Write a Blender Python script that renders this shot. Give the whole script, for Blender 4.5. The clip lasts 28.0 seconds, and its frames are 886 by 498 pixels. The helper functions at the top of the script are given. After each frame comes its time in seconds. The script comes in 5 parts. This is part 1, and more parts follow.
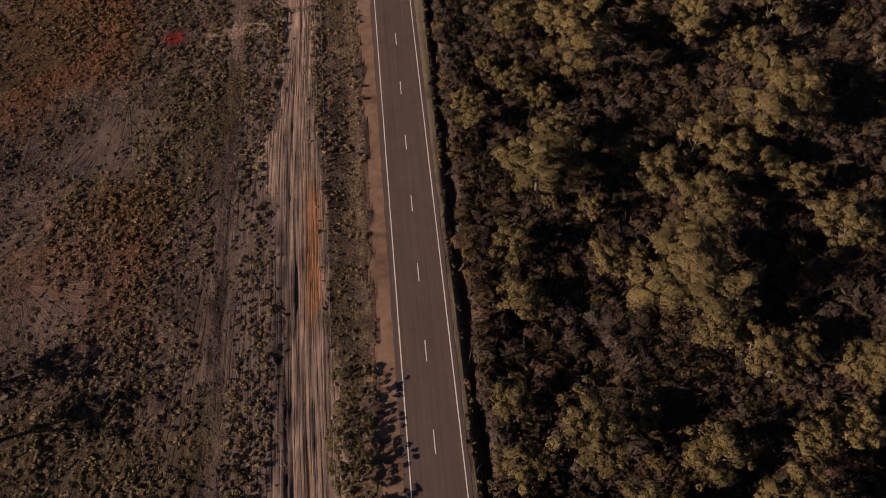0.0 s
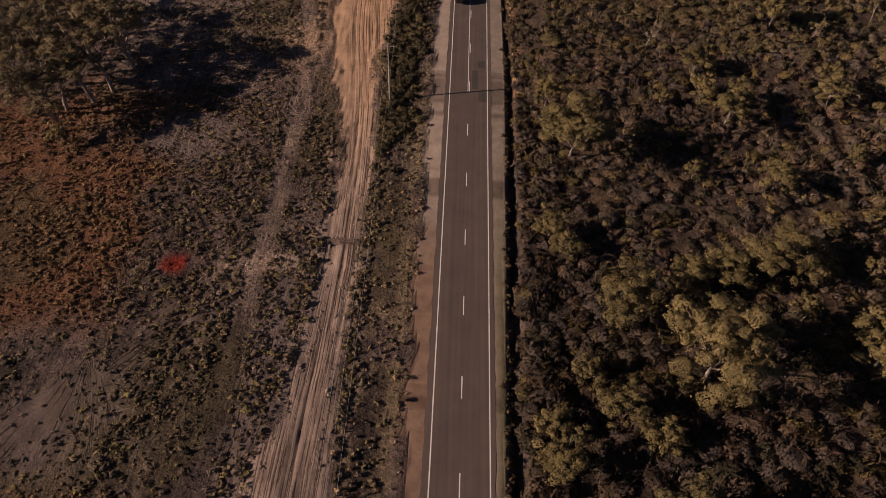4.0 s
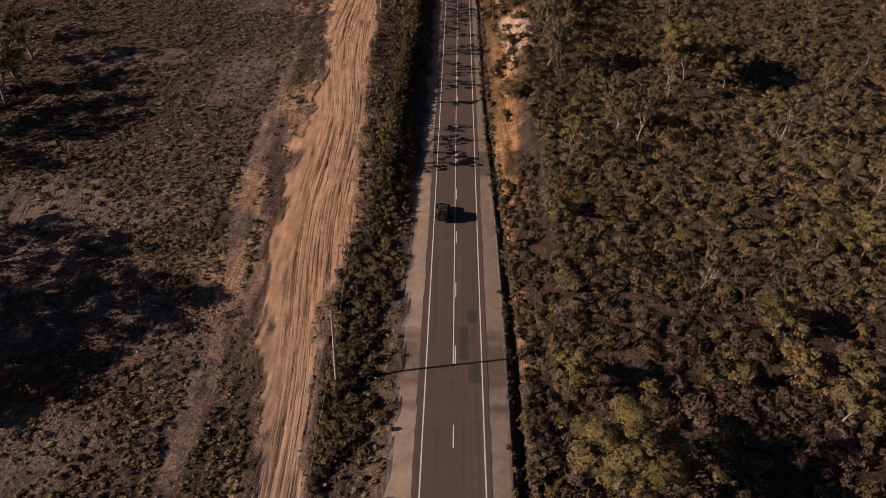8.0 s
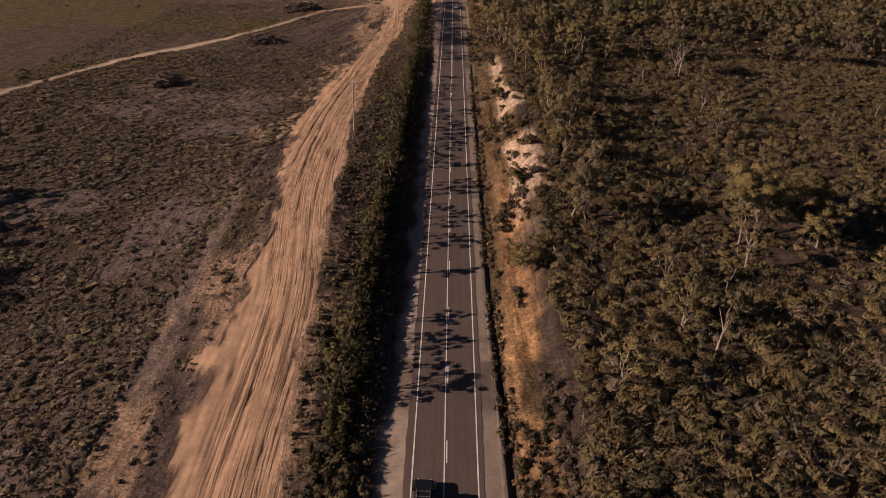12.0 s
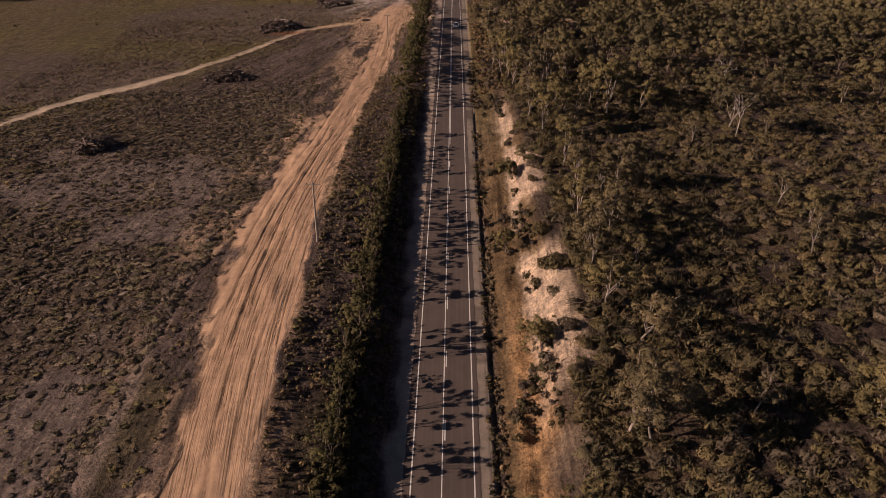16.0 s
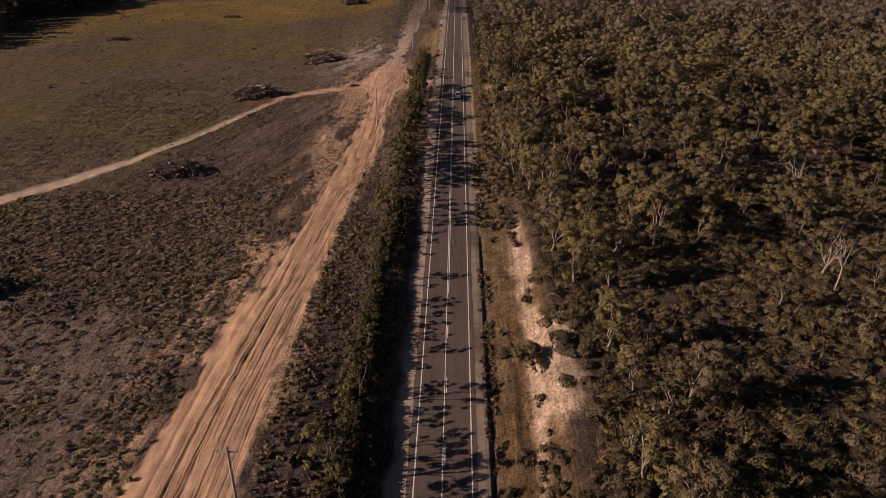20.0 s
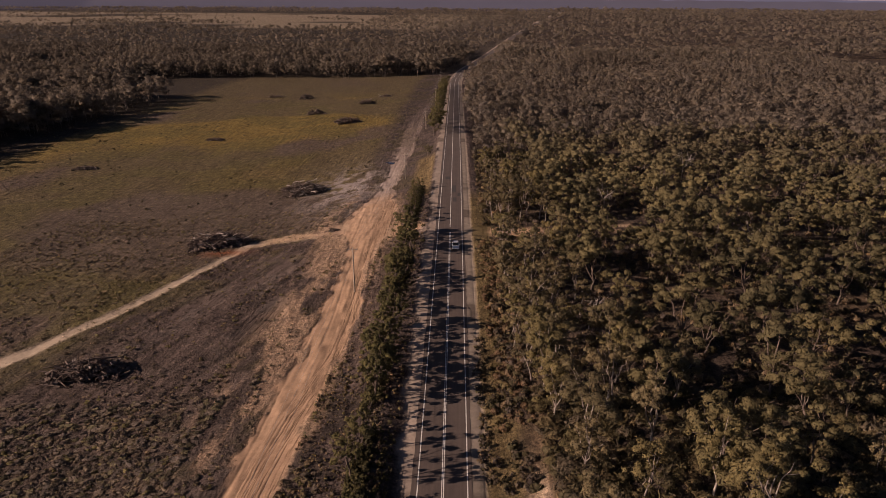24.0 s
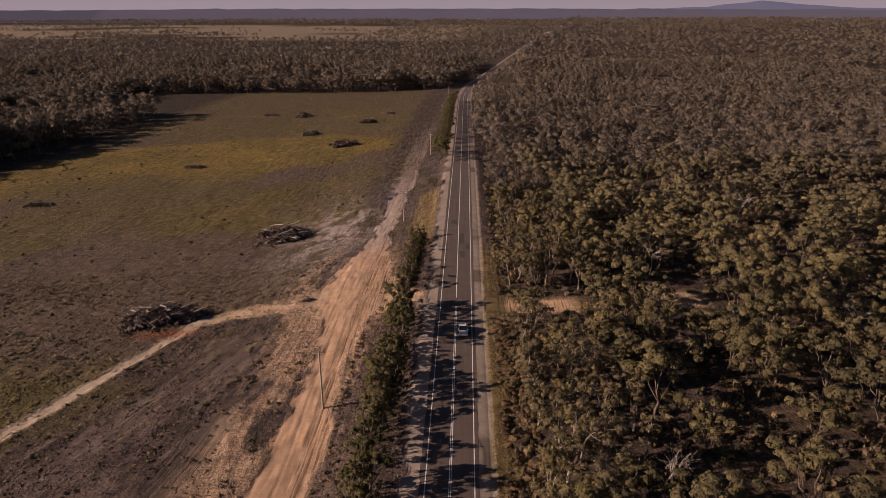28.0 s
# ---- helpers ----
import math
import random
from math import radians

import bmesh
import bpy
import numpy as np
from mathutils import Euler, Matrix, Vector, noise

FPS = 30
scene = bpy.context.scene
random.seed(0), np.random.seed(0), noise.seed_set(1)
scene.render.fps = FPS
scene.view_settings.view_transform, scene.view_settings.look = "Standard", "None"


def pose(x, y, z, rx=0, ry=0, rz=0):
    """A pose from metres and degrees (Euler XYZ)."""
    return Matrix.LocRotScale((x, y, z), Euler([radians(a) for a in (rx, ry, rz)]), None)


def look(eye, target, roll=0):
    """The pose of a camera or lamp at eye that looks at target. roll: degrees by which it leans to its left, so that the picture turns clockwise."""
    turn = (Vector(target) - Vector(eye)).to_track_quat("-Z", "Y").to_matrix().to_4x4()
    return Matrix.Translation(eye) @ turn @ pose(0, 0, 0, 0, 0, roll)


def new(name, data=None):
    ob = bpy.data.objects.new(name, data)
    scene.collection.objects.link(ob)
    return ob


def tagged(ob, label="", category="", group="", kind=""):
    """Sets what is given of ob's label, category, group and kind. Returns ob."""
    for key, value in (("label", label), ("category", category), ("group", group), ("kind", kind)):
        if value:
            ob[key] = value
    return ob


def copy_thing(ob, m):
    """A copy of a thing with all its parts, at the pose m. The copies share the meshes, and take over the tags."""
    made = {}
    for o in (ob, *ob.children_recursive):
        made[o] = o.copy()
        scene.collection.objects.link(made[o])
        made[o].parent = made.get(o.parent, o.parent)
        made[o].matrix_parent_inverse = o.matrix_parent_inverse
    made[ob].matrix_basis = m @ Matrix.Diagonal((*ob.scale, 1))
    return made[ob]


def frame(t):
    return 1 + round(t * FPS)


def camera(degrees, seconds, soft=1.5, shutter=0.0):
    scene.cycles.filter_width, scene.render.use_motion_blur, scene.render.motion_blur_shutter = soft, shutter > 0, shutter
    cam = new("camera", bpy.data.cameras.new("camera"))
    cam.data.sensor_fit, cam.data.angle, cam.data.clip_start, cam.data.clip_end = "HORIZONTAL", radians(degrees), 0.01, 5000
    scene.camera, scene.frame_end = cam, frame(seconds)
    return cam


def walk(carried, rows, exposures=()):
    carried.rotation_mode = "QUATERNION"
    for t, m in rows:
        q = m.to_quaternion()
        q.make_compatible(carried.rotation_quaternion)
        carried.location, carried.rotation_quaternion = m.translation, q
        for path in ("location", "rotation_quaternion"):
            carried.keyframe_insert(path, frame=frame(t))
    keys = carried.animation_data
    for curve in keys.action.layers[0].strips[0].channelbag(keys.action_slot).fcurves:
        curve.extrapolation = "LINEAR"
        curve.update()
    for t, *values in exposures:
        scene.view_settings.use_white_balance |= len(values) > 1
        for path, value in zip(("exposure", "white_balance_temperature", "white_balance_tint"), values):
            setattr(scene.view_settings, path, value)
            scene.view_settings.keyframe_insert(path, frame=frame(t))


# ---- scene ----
cam = camera(67.1, 28.0, 0.5)
# seconds, x, y, z, yaw, pitch, roll
PATH = [
    (0.0, -1.53, -44.63, 80.72, -6.09, -58.13, 0.26),
    (0.5, -1.74, -39.27, 79.34, -4.83, -57.00, 0.84),
    (1.0, -1.96, -33.93, 77.96, -3.59, -55.89, 1.39),
    (1.5, -2.18, -28.61, 76.56, -2.46, -54.76, 1.84),
    (2.0, -2.42, -23.34, 75.15, -1.46, -53.61, 2.18),
    (2.5, -2.64, -18.06, 73.72, -0.74, -52.40, 2.36),
    (3.0, -2.80, -12.79, 72.24, -0.23, -51.20, 2.52),
    (3.5, -2.89, -7.44, 70.74, 0.02, -49.78, 2.67),
    (4.0, -2.97, -2.06, 69.22, 0.09, -48.33, 2.82),
    (4.5, -3.05, 3.33, 67.67, 0.05, -46.86, 2.96),
    (5.0, -3.10, 8.71, 66.13, -0.05, -45.35, 3.09),
    (5.5, -3.13, 14.07, 64.62, -0.19, -43.78, 3.22),
    (6.0, -3.12, 19.39, 63.15, -0.33, -42.15, 3.34),
    (6.5, -3.06, 24.67, 61.67, -0.51, -40.52, 3.40),
    (7.0, -3.00, 29.96, 60.21, -0.65, -39.05, 3.40),
    (7.5, -2.91, 35.32, 58.90, -0.76, -37.51, 3.32),
    (8.0, -2.83, 40.68, 57.74, -0.76, -36.05, 3.21),
    (8.5, -2.65, 46.16, 56.75, -0.75, -34.55, 3.11),
    (9.0, -2.45, 51.61, 55.84, -0.70, -33.13, 3.02),
    (9.5, -2.32, 57.01, 55.03, -0.65, -31.80, 2.91),
    (10.0, -2.21, 62.45, 54.34, -0.60, -30.57, 2.83),
    (10.5, -2.06, 67.96, 53.79, -0.53, -29.41, 2.74),
    (11.0, -1.87, 73.47, 53.39, -0.39, -28.48, 2.61),
    (11.5, -1.60, 78.94, 53.15, -0.32, -28.72, 2.43),
    (12.0, -1.30, 84.44, 53.25, -0.25, -29.50, 2.24),
    (12.5, -1.02, 89.95, 53.58, -0.19, -30.43, 2.03),
    (13.0, -0.79, 95.43, 54.09, -0.14, -31.34, 1.83),
    (13.5, -0.65, 100.87, 54.74, -0.14, -32.05, 1.65),
    (14.0, -0.64, 106.24, 55.50, -0.19, -31.75, 1.49),
    (14.5, -0.60, 111.64, 56.19, -0.18, -31.41, 1.44),
    (15.0, -0.57, 117.11, 56.79, -0.09, -31.04, 1.44),
    (15.5, -0.57, 122.65, 57.29, 0.07, -30.92, 1.48),
    (16.0, -0.51, 128.23, 57.75, 0.12, -30.68, 1.49),
    (16.5, -0.48, 133.81, 58.18, 0.22, -29.81, 1.51),
    (17.0, -0.46, 139.29, 58.56, 0.28, -28.00, 1.50),
    (17.5, -0.45, 144.83, 59.06, 0.26, -28.50, 1.48),
    (18.0, -0.45, 150.46, 59.67, 0.25, -29.21, 1.48),
    (18.5, -0.48, 156.10, 60.33, 0.31, -29.31, 1.51),
    (19.0, -0.47, 161.63, 60.97, 0.38, -29.10, 1.53),
    (19.5, -0.35, 167.12, 61.53, 0.35, -28.93, 1.52),
    (20.0, -0.28, 172.63, 62.07, 0.43, -28.75, 1.46),
    (20.5, -0.05, 178.10, 62.59, 0.49, -28.56, 1.38),
    (21.0, 0.15, 183.59, 63.03, 0.54, -28.37, 1.20),
    (21.5, 0.28, 189.06, 63.30, 0.62, -27.76, 0.96),
    (22.0, 0.45, 194.48, 63.43, 0.74, -24.10, 0.77),
    (22.5, 0.64, 199.94, 63.48, 0.84, -22.03, 0.61),
    (23.0, 0.82, 205.53, 63.53, 0.90, -21.22, 0.50),
    (23.5, 0.96, 211.20, 63.58, 0.95, -20.79, 0.42),
    (24.0, 1.08, 216.91, 63.62, 0.98, -20.57, 0.37),
    (24.5, 1.17, 222.61, 63.65, 1.01, -20.45, 0.32),
    (25.0, 1.23, 228.27, 63.67, 1.05, -20.35, 0.26),
    (25.5, 1.26, 233.92, 63.68, 1.14, -20.24, 0.24),
    (26.0, 1.30, 239.61, 63.66, 1.32, -20.12, 0.23),
    (26.5, 1.35, 245.30, 63.55, 1.52, -20.00, 0.20),
    (27.0, 1.40, 250.83, 63.34, 1.74, -19.92, 0.15),
    (27.5, 1.47, 256.14, 63.11, 1.90, -19.69, 0.06),
    (28.0, 1.54, 261.27, 62.86, 1.89, -19.76, -0.08),
]
walk(cam, [(t, pose(x, y, z, 90 + pitch, 0, yaw) @ pose(0, 0, 0, 0, 0, roll)) for t, x, y, z, yaw, pitch, roll in PATH],
     exposures=((0.0, 0.14, 6620, 18), (8.0, 0.22, 6560, 18), (16.0, 0.25, 6480, 18), (22.0, 0.26, 6440, 18), (28.0, 0.33, 6400, 18)))

# ---------------------------------------------------------------- light
SUN_UP, SUN_BEARING = 22.0, 258.0
world = bpy.data.worlds.new("world")
scene.world = world
world.use_nodes = True
wn = world.node_tree
sky = wn.nodes.new("ShaderNodeTexSky")
sky.sky_type, sky.sun_disc = "NISHITA", False
sky.sun_elevation, sky.sun_rotation = radians(SUN_UP), radians(SUN_BEARING)
sky.dust_density, sky.air_density = 0.3, 0.32
wn.nodes["Background"].inputs["Strength"].default_value = 0.05
wn.links.new(sky.outputs["Color"], wn.nodes["Background"].inputs["Color"])
sun = new("sun", bpy.data.lights.new("sun", "SUN"))
sun.data.energy, sun.data.angle, sun.data.color = 5.0, radians(0.5), (1.0, 0.78, 0.62)
sun_from = Vector((math.sin(radians(SUN_BEARING)) * math.cos(radians(SUN_UP)), math.cos(radians(SUN_BEARING)) * math.cos(radians(SUN_UP)), math.sin(radians(SUN_UP))))
sun.matrix_world = look(sun_from * 300, (0, 0, 0))

rng = np.random.default_rng(7)


# ---------------------------------------------------------------- materials
def material(name, rough=0.9, spec=0.2, metal=0.0):
    m = bpy.data.materials.new(name)
    m.use_nodes = True
    b = m.node_tree.nodes["Principled BSDF"]
    b.inputs["Roughness"].default_value, b.inputs["Metallic"].default_value = rough, metal
    b.inputs["Specular IOR Level"].default_value = spec
    return m, m.node_tree, b


def nd(tree, kind, **values):
    n = tree.nodes.new(kind)
    for key, v in values.items():
        n.inputs[key.replace("_", " ")].default_value = v
    return n


def ramp(tree, src, stops):
    r = tree.nodes.new("ShaderNodeValToRGB")
    e = r.color_ramp.elements
    while len(e) < len(stops):
        e.new(0.5)
    for el, (p, c) in zip(e, stops):
        el.position, el.color = p, (*c, 1)
    tree.links.new(src, r.inputs["Fac"])
    return r.outputs["Color"]


def mix(tree, mode, fac, a, b):
    n = tree.nodes.new("ShaderNodeMix")
    n.data_type, n.blend_type = "RGBA", mode
    for sock, v in ((n.inputs[0], fac), (n.inputs[6], a), (n.inputs[7], b)):
        if isinstance(v, bpy.types.NodeSocket):
            tree.links.new(v, sock)
        else:
            sock.default_value = v if isinstance(v, float) else (*v, 1)
    return n.outputs[2]


def bump(tree, src, bsdf, strength, distance):
    n = nd(tree, "ShaderNodeBump", Strength=strength, Distance=distance)
    tree.links.new(src, n.inputs["Height"])
    tree.links.new(n.outputs["Normal"], bsdf.inputs["Normal"])


def coords(tree, scale=(1, 1, 1)):
    g = tree.nodes.new("ShaderNodeNewGeometry")
    m = tree.nodes.new("ShaderNodeMapping")
    m.inputs["Scale"].default_value = scale
    tree.links.new(g.outputs["Position"], m.inputs["Vector"])
    return m.outputs["Vector"]


def noise_tex(tree, vec, scale, detail=4.0, rough=0.6):
    n = nd(tree, "ShaderNodeTexNoise", Scale=scale, Detail=detail, Roughness=rough)
    tree.links.new(vec, n.inputs["Vector"])
    return n.outputs["Fac"]


def noise_col(tree, vec, scale):
    n = nd(tree, "ShaderNodeTexNoise", Scale=scale, Detail=2.0)
    tree.links.new(vec, n.inputs["Vector"])
    return n.outputs["Color"]


def tinted_ground():
    """Soil and litter: the plan's own soil colour per place, broken up by grain, clods, scrape marks and wheel ruts."""
    m, t, b = material("soil", 0.95, 0.1)
    a = t.nodes.new("ShaderNodeAttribute")
    a.attribute_name = "soil"
    k = t.nodes.new("ShaderNodeAttribute")
    k.attribute_name = "track"
    p = coords(t)
    fine = noise_tex(t, p, 2.4, 6, 0.75)
    mid = noise_tex(t, p, 0.5, 5, 0.68)
    warp = mix(t, "ADD", 1.0, coords(t, (1.5, 0.10, 1)), mix(t, "MULTIPLY", 1.0, noise_col(t, p, 0.03), (7.0, 7.0, 0.0)))
    scrape = noise_tex(t, warp, 1.0, 4, 0.6)
    across = t.nodes.new("ShaderNodeAttribute")
    across.attribute_name = "across"
    sep = t.nodes.new("ShaderNodeSeparateXYZ")
    t.links.new(coords(t, (1, 0.016, 1)), sep.inputs[0])
    com = t.nodes.new("ShaderNodeCombineXYZ")
    t.links.new(across.outputs["Fac"], com.inputs[0])
    t.links.new(sep.outputs[1], com.inputs[1])
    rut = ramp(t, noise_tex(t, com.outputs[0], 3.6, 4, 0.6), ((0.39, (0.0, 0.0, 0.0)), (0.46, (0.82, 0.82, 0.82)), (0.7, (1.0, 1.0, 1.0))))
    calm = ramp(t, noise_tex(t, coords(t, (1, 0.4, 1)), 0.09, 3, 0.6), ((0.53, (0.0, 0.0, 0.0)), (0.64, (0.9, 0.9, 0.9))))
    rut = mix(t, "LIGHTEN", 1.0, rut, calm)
    smooth_side = nd(t, "ShaderNodeMapRange")
    smooth_side.inputs["From Min"].default_value, smooth_side.inputs["From Max"].default_value = 0.5, -2.0
    t.links.new(across.outputs["Fac"], smooth_side.inputs["Value"])
    rut = mix(t, "LIGHTEN", 1.0, rut, smooth_side.outputs["Result"])
    c = mix(t, "MULTIPLY", 1.0, a.outputs["Color"], ramp(t, fine, ((0.36, (0.42, 0.40, 0.40)), (0.5, (0.95, 0.95, 0.95)), (0.66, (1.5, 1.47, 1.44)))))
    c = mix(t, "MULTIPLY", 1.0, c, ramp(t, mid, ((0.34, (0.60, 0.60, 0.63)), (0.66, (1.35, 1.32, 1.27)))))
    c = mix(t, "MULTIPLY", 1.0, c, ramp(t, scrape, ((0.40, (0.72, 0.70, 0.71)), (0.5, (1.0, 1.0, 1.0)), (0.62, (1.15, 1.14, 1.13)))))
    smooth_c = mix(t, "MULTIPLY", 1.0, a.outputs["Color"], mix(t, "MULTIPLY", 1.0, ramp(t, fine, ((0.3, (0.88, 0.87, 0.86)), (0.7, (1.12, 1.12, 1.12)))), ramp(t, mid, ((0.34, (0.80, 0.79, 0.79)), (0.66, (1.15, 1.14, 1.13))))))
    # Darkens the rut lines in the colour: shade painted where the bump sinks.
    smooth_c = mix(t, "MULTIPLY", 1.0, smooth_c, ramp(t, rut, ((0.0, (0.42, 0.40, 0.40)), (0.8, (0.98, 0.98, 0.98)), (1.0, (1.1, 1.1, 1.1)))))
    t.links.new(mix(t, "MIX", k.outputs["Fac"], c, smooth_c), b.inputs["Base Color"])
    rough = mix(t, "ADD", 0.45, mix(t, "ADD", 0.8, fine, mid), scrape)
    wheel_marks = mix(t, "ADD", 0.07, mix(t, "MULTIPLY", 1.0, rut, (0.35, 0.35, 0.35)), fine)
    bump(t, mix(t, "MIX", k.outputs["Fac"], rough, wheel_marks), b, 1.0, 0.5)
    return m


def asphalt(name, base):
    m, t, b = material(name, 0.85, 0.3)
    p = coords(t)
    lane = noise_tex(t, coords(t, (2.2, 0.03, 1)), 1.0, 3, 0.5)
    grit = noise_tex(t, p, 14, 3, 0.7)
    stain = noise_tex(t, p, 0.35, 5, 0.6)
    c = mix(t, "MULTIPLY", 1.0, base, ramp(t, lane, ((0.3, (0.86, 0.86, 0.87)), (0.7, (1.12, 1.11, 1.1)))))
    c = mix(t, "MULTIPLY", 1.0, c, ramp(t, stain, ((0.3, (0.88, 0.88, 0.9)), (0.7, (1.1, 1.09, 1.07)))))
    c = mix(t, "MULTIPLY", 1.0, c, ramp(t, grit, ((0.3, (0.85, 0.85, 0.85)), (0.7, (1.15, 1.15, 1.15)))))
    t.links.new(c, b.inputs["Base Color"])
    bump(t, grit, b, 0.25, 0.01)
    return m


def plain(name, base, rough=0.8, spec=0.3, metal=0.0, scale=3.0, spread=0.2):
    m, t, b = material(name, rough, spec, metal)
    n = noise_tex(t, coords(t), scale, 5, 0.65)
    lo, hi = tuple([1 - spread] * 3), tuple([1 + spread] * 3)
    t.links.new(mix(t, "MULTIPLY", 1.0, base, ramp(t, n, ((0.3, lo), (0.7, hi)))), b.inputs["Base Color"])
    return m


def foliage(name, low, high, attribute="", gaps=0.0, dark=0.82, light=1.16, hole_size=7.0, grain=6.0, relief=0.22, upright=1.0, through_light=0.1):
    """Leaves: a colour for each tree by chance, varied from clump to clump and by fine leaf grain, with gaps between leaves."""
    m, t, b = material(name, 0.85, 0.08)
    o = t.nodes.new("ShaderNodeObjectInfo")
    g = t.nodes.new("ShaderNodeNewGeometry")
    c = ramp(t, o.outputs["Random"], ((0.0, low), (1.0, high)))
    if attribute:
        a = t.nodes.new("ShaderNodeAttribute")
        a.attribute_name = attribute
        c = a.outputs["Color"]
    c = mix(t, "MULTIPLY", 1.0, c, ramp(t, g.outputs["Random Per Island"], ((0.0, (dark, dark, dark)), (1.0, (light*1.03, light, light*0.97)))))
    leafy = noise_tex(t, coords(t, (1, 1, upright)), grain, 3, 0.7)
    c = mix(t, "MULTIPLY", 1.0, c, ramp(t, leafy, ((0.34, (0.80, 0.80, 0.81)), (0.5, (1.02, 1.02, 1.02)), (0.68, (1.24, 1.23, 1.20)))))
    t.links.new(c, b.inputs["Base Color"])
    if relief:
        bump(t, leafy, b, 0.75, relief)
    d = t.nodes.new("ShaderNodeBsdfTranslucent")
    t.links.new(c, d.inputs["Color"])
    s = nd(t, "ShaderNodeMixShader", Fac=through_light)
    t.links.new(b.outputs[0], s.inputs[1])
    t.links.new(d.outputs[0], s.inputs[2])
    if gaps:
        hole = t.nodes.new("ShaderNodeMath")
        hole.operation = "LESS_THAN"
        hole.inputs[1].default_value = gaps
        t.links.new(noise_tex(t, coords(t, (1, 1, upright)), hole_size, 3, 0.65), hole.inputs[0])
        clear = t.nodes.new("ShaderNodeBsdfTransparent")
        out = t.nodes.new("ShaderNodeMixShader")
        t.links.new(hole.outputs[0], out.inputs[0])
        t.links.new(s.outputs[0], out.inputs[1])
        t.links.new(clear.outputs[0], out.inputs[2])
        s = out
    t.links.new(s.outputs[0], t.nodes["Material Output"].inputs["Surface"])
    return m


SOIL = tinted_ground()
ASPHALT = asphalt("asphalt", (0.104, 0.079, 0.066))
PATCH = asphalt("asphalt_patch", (0.062, 0.054, 0.050))
PAINT = plain("road_paint", (0.72, 0.68, 0.62), 0.7, 0.3, 0, 5.0, 0.18)
LEAF = foliage("eucalypt_leaf", (0.126, 0.103, 0.047), (0.176, 0.138, 0.062), "", 0.48, 0.80, 1.18, 5.5, 6.0, 0.22, 0.6)
LEAF_DULL = foliage("dull_leaf", (0.104, 0.086, 0.048), (0.168, 0.130, 0.070), "", 0.485, 0.80, 1.18, 5.5, 6.0, 0.22, 0.6)
VERGE_LEAF = foliage("verge_leaf", (0.078, 0.070, 0.030), (0.118, 0.100, 0.042), "", 0.46, 0.80, 1.18, 5.5, 6.0, 0.22, 0.6)
HEATH = foliage("heath_leaf", (0.1, 0.1, 0.05), (0.1, 0.1, 0.05), "soil", 0.475, 0.86, 1.14, 4.5, 5.0, 0.16, 0.4, 0.16)
FAR_LEAF = foliage("far_leaf", (0.1, 0.1, 0.05), (0.1, 0.1, 0.05), "soil", 0.5, 0.86, 1.12, 2.2, 2.0, 0.5, 0.6, 0.3)
CLOD = foliage("loose_soil", (0.1, 0.1, 0.05), (0.1, 0.1, 0.05), "soil", 0.0, 0.7, 1.25, 5.0, 9.0, 0.05)
BARK = plain("pale_bark", (0.25, 0.20, 0.165), 0.85, 0.2, 0, 1.5, 0.45)
DARK_BARK = plain("dark_bark", (0.14, 0.105, 0.085), 0.9, 0.1, 0, 2.0, 0.4)
DEAD_WOOD = plain("dead_wood", (0.36, 0.30, 0.26), 0.9, 0.1, 0, 2.0, 0.45)
POLE_WOOD = plain("weathered_pole", (0.34, 0.28, 0.22), 0.9, 0.1, 0, 4.0, 0.25)
METAL = plain("galvanised_steel", (0.45, 0.45, 0.45), 0.45, 0.5, 0.8)
WIRE = plain("aluminium_wire", (0.42, 0.40, 0.38), 0.5, 0.4, 0.6)
BLACK_PAINT = plain("black_car_paint", (0.012, 0.012, 0.014), 0.25, 0.5, 0, 4, 0.1)
WHITE_PAINT = plain("silver_white_car_paint", (0.62, 0.62, 0.63), 0.3, 0.5, 0, 4, 0.05)
GLASS = plain("tinted_glass", (0.010, 0.011, 0.013), 0.06, 0.6, 0, 4, 0.05)
RUBBER = plain("rubber", (0.018, 0.017, 0.017), 0.8, 0.3)
WATER = plain("puddle_water", (0.05, 0.05, 0.055), 0.05, 0.6)
RED_LAMP = plain("red_lamp", (0.35, 0.02, 0.015), 0.3, 0.5)
CLEAR_LAMP = plain("clear_lamp", (0.6, 0.6, 0.58), 0.15, 0.6)
CERAMIC = plain("brown_ceramic", (0.10, 0.05, 0.035), 0.3, 0.5)
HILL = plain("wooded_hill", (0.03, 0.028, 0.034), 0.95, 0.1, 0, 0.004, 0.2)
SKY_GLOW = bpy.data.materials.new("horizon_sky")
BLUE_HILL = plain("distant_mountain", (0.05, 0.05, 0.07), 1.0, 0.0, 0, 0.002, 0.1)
# Hills and mountain glow faintly: emission stands in for haze over their shaded sides.
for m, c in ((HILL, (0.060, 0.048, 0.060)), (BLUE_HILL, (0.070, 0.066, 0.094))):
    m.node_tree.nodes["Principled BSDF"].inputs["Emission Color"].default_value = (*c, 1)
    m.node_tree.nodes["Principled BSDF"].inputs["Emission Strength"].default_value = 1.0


SKY_GLOW.use_nodes = True
st = SKY_GLOW.node_tree
st.nodes.remove(st.nodes["Principled BSDF"])
glow = nd(st, "ShaderNodeEmission", Strength=1.0)
sz = st.nodes.new("ShaderNodeSeparateXYZ")
st.links.new(coords(st, (1, 1, 0.0016)), sz.inputs[0])
st.links.new(ramp(st, sz.outputs[2], ((0.0, (0.275, 0.215, 0.225)), (0.25, (0.235, 0.195, 0.22)), (1.0, (0.16, 0.155, 0.20)))), glow.inputs["Color"])
st.links.new(glow.outputs[0], st.nodes["Material Output"].inputs["Surface"])


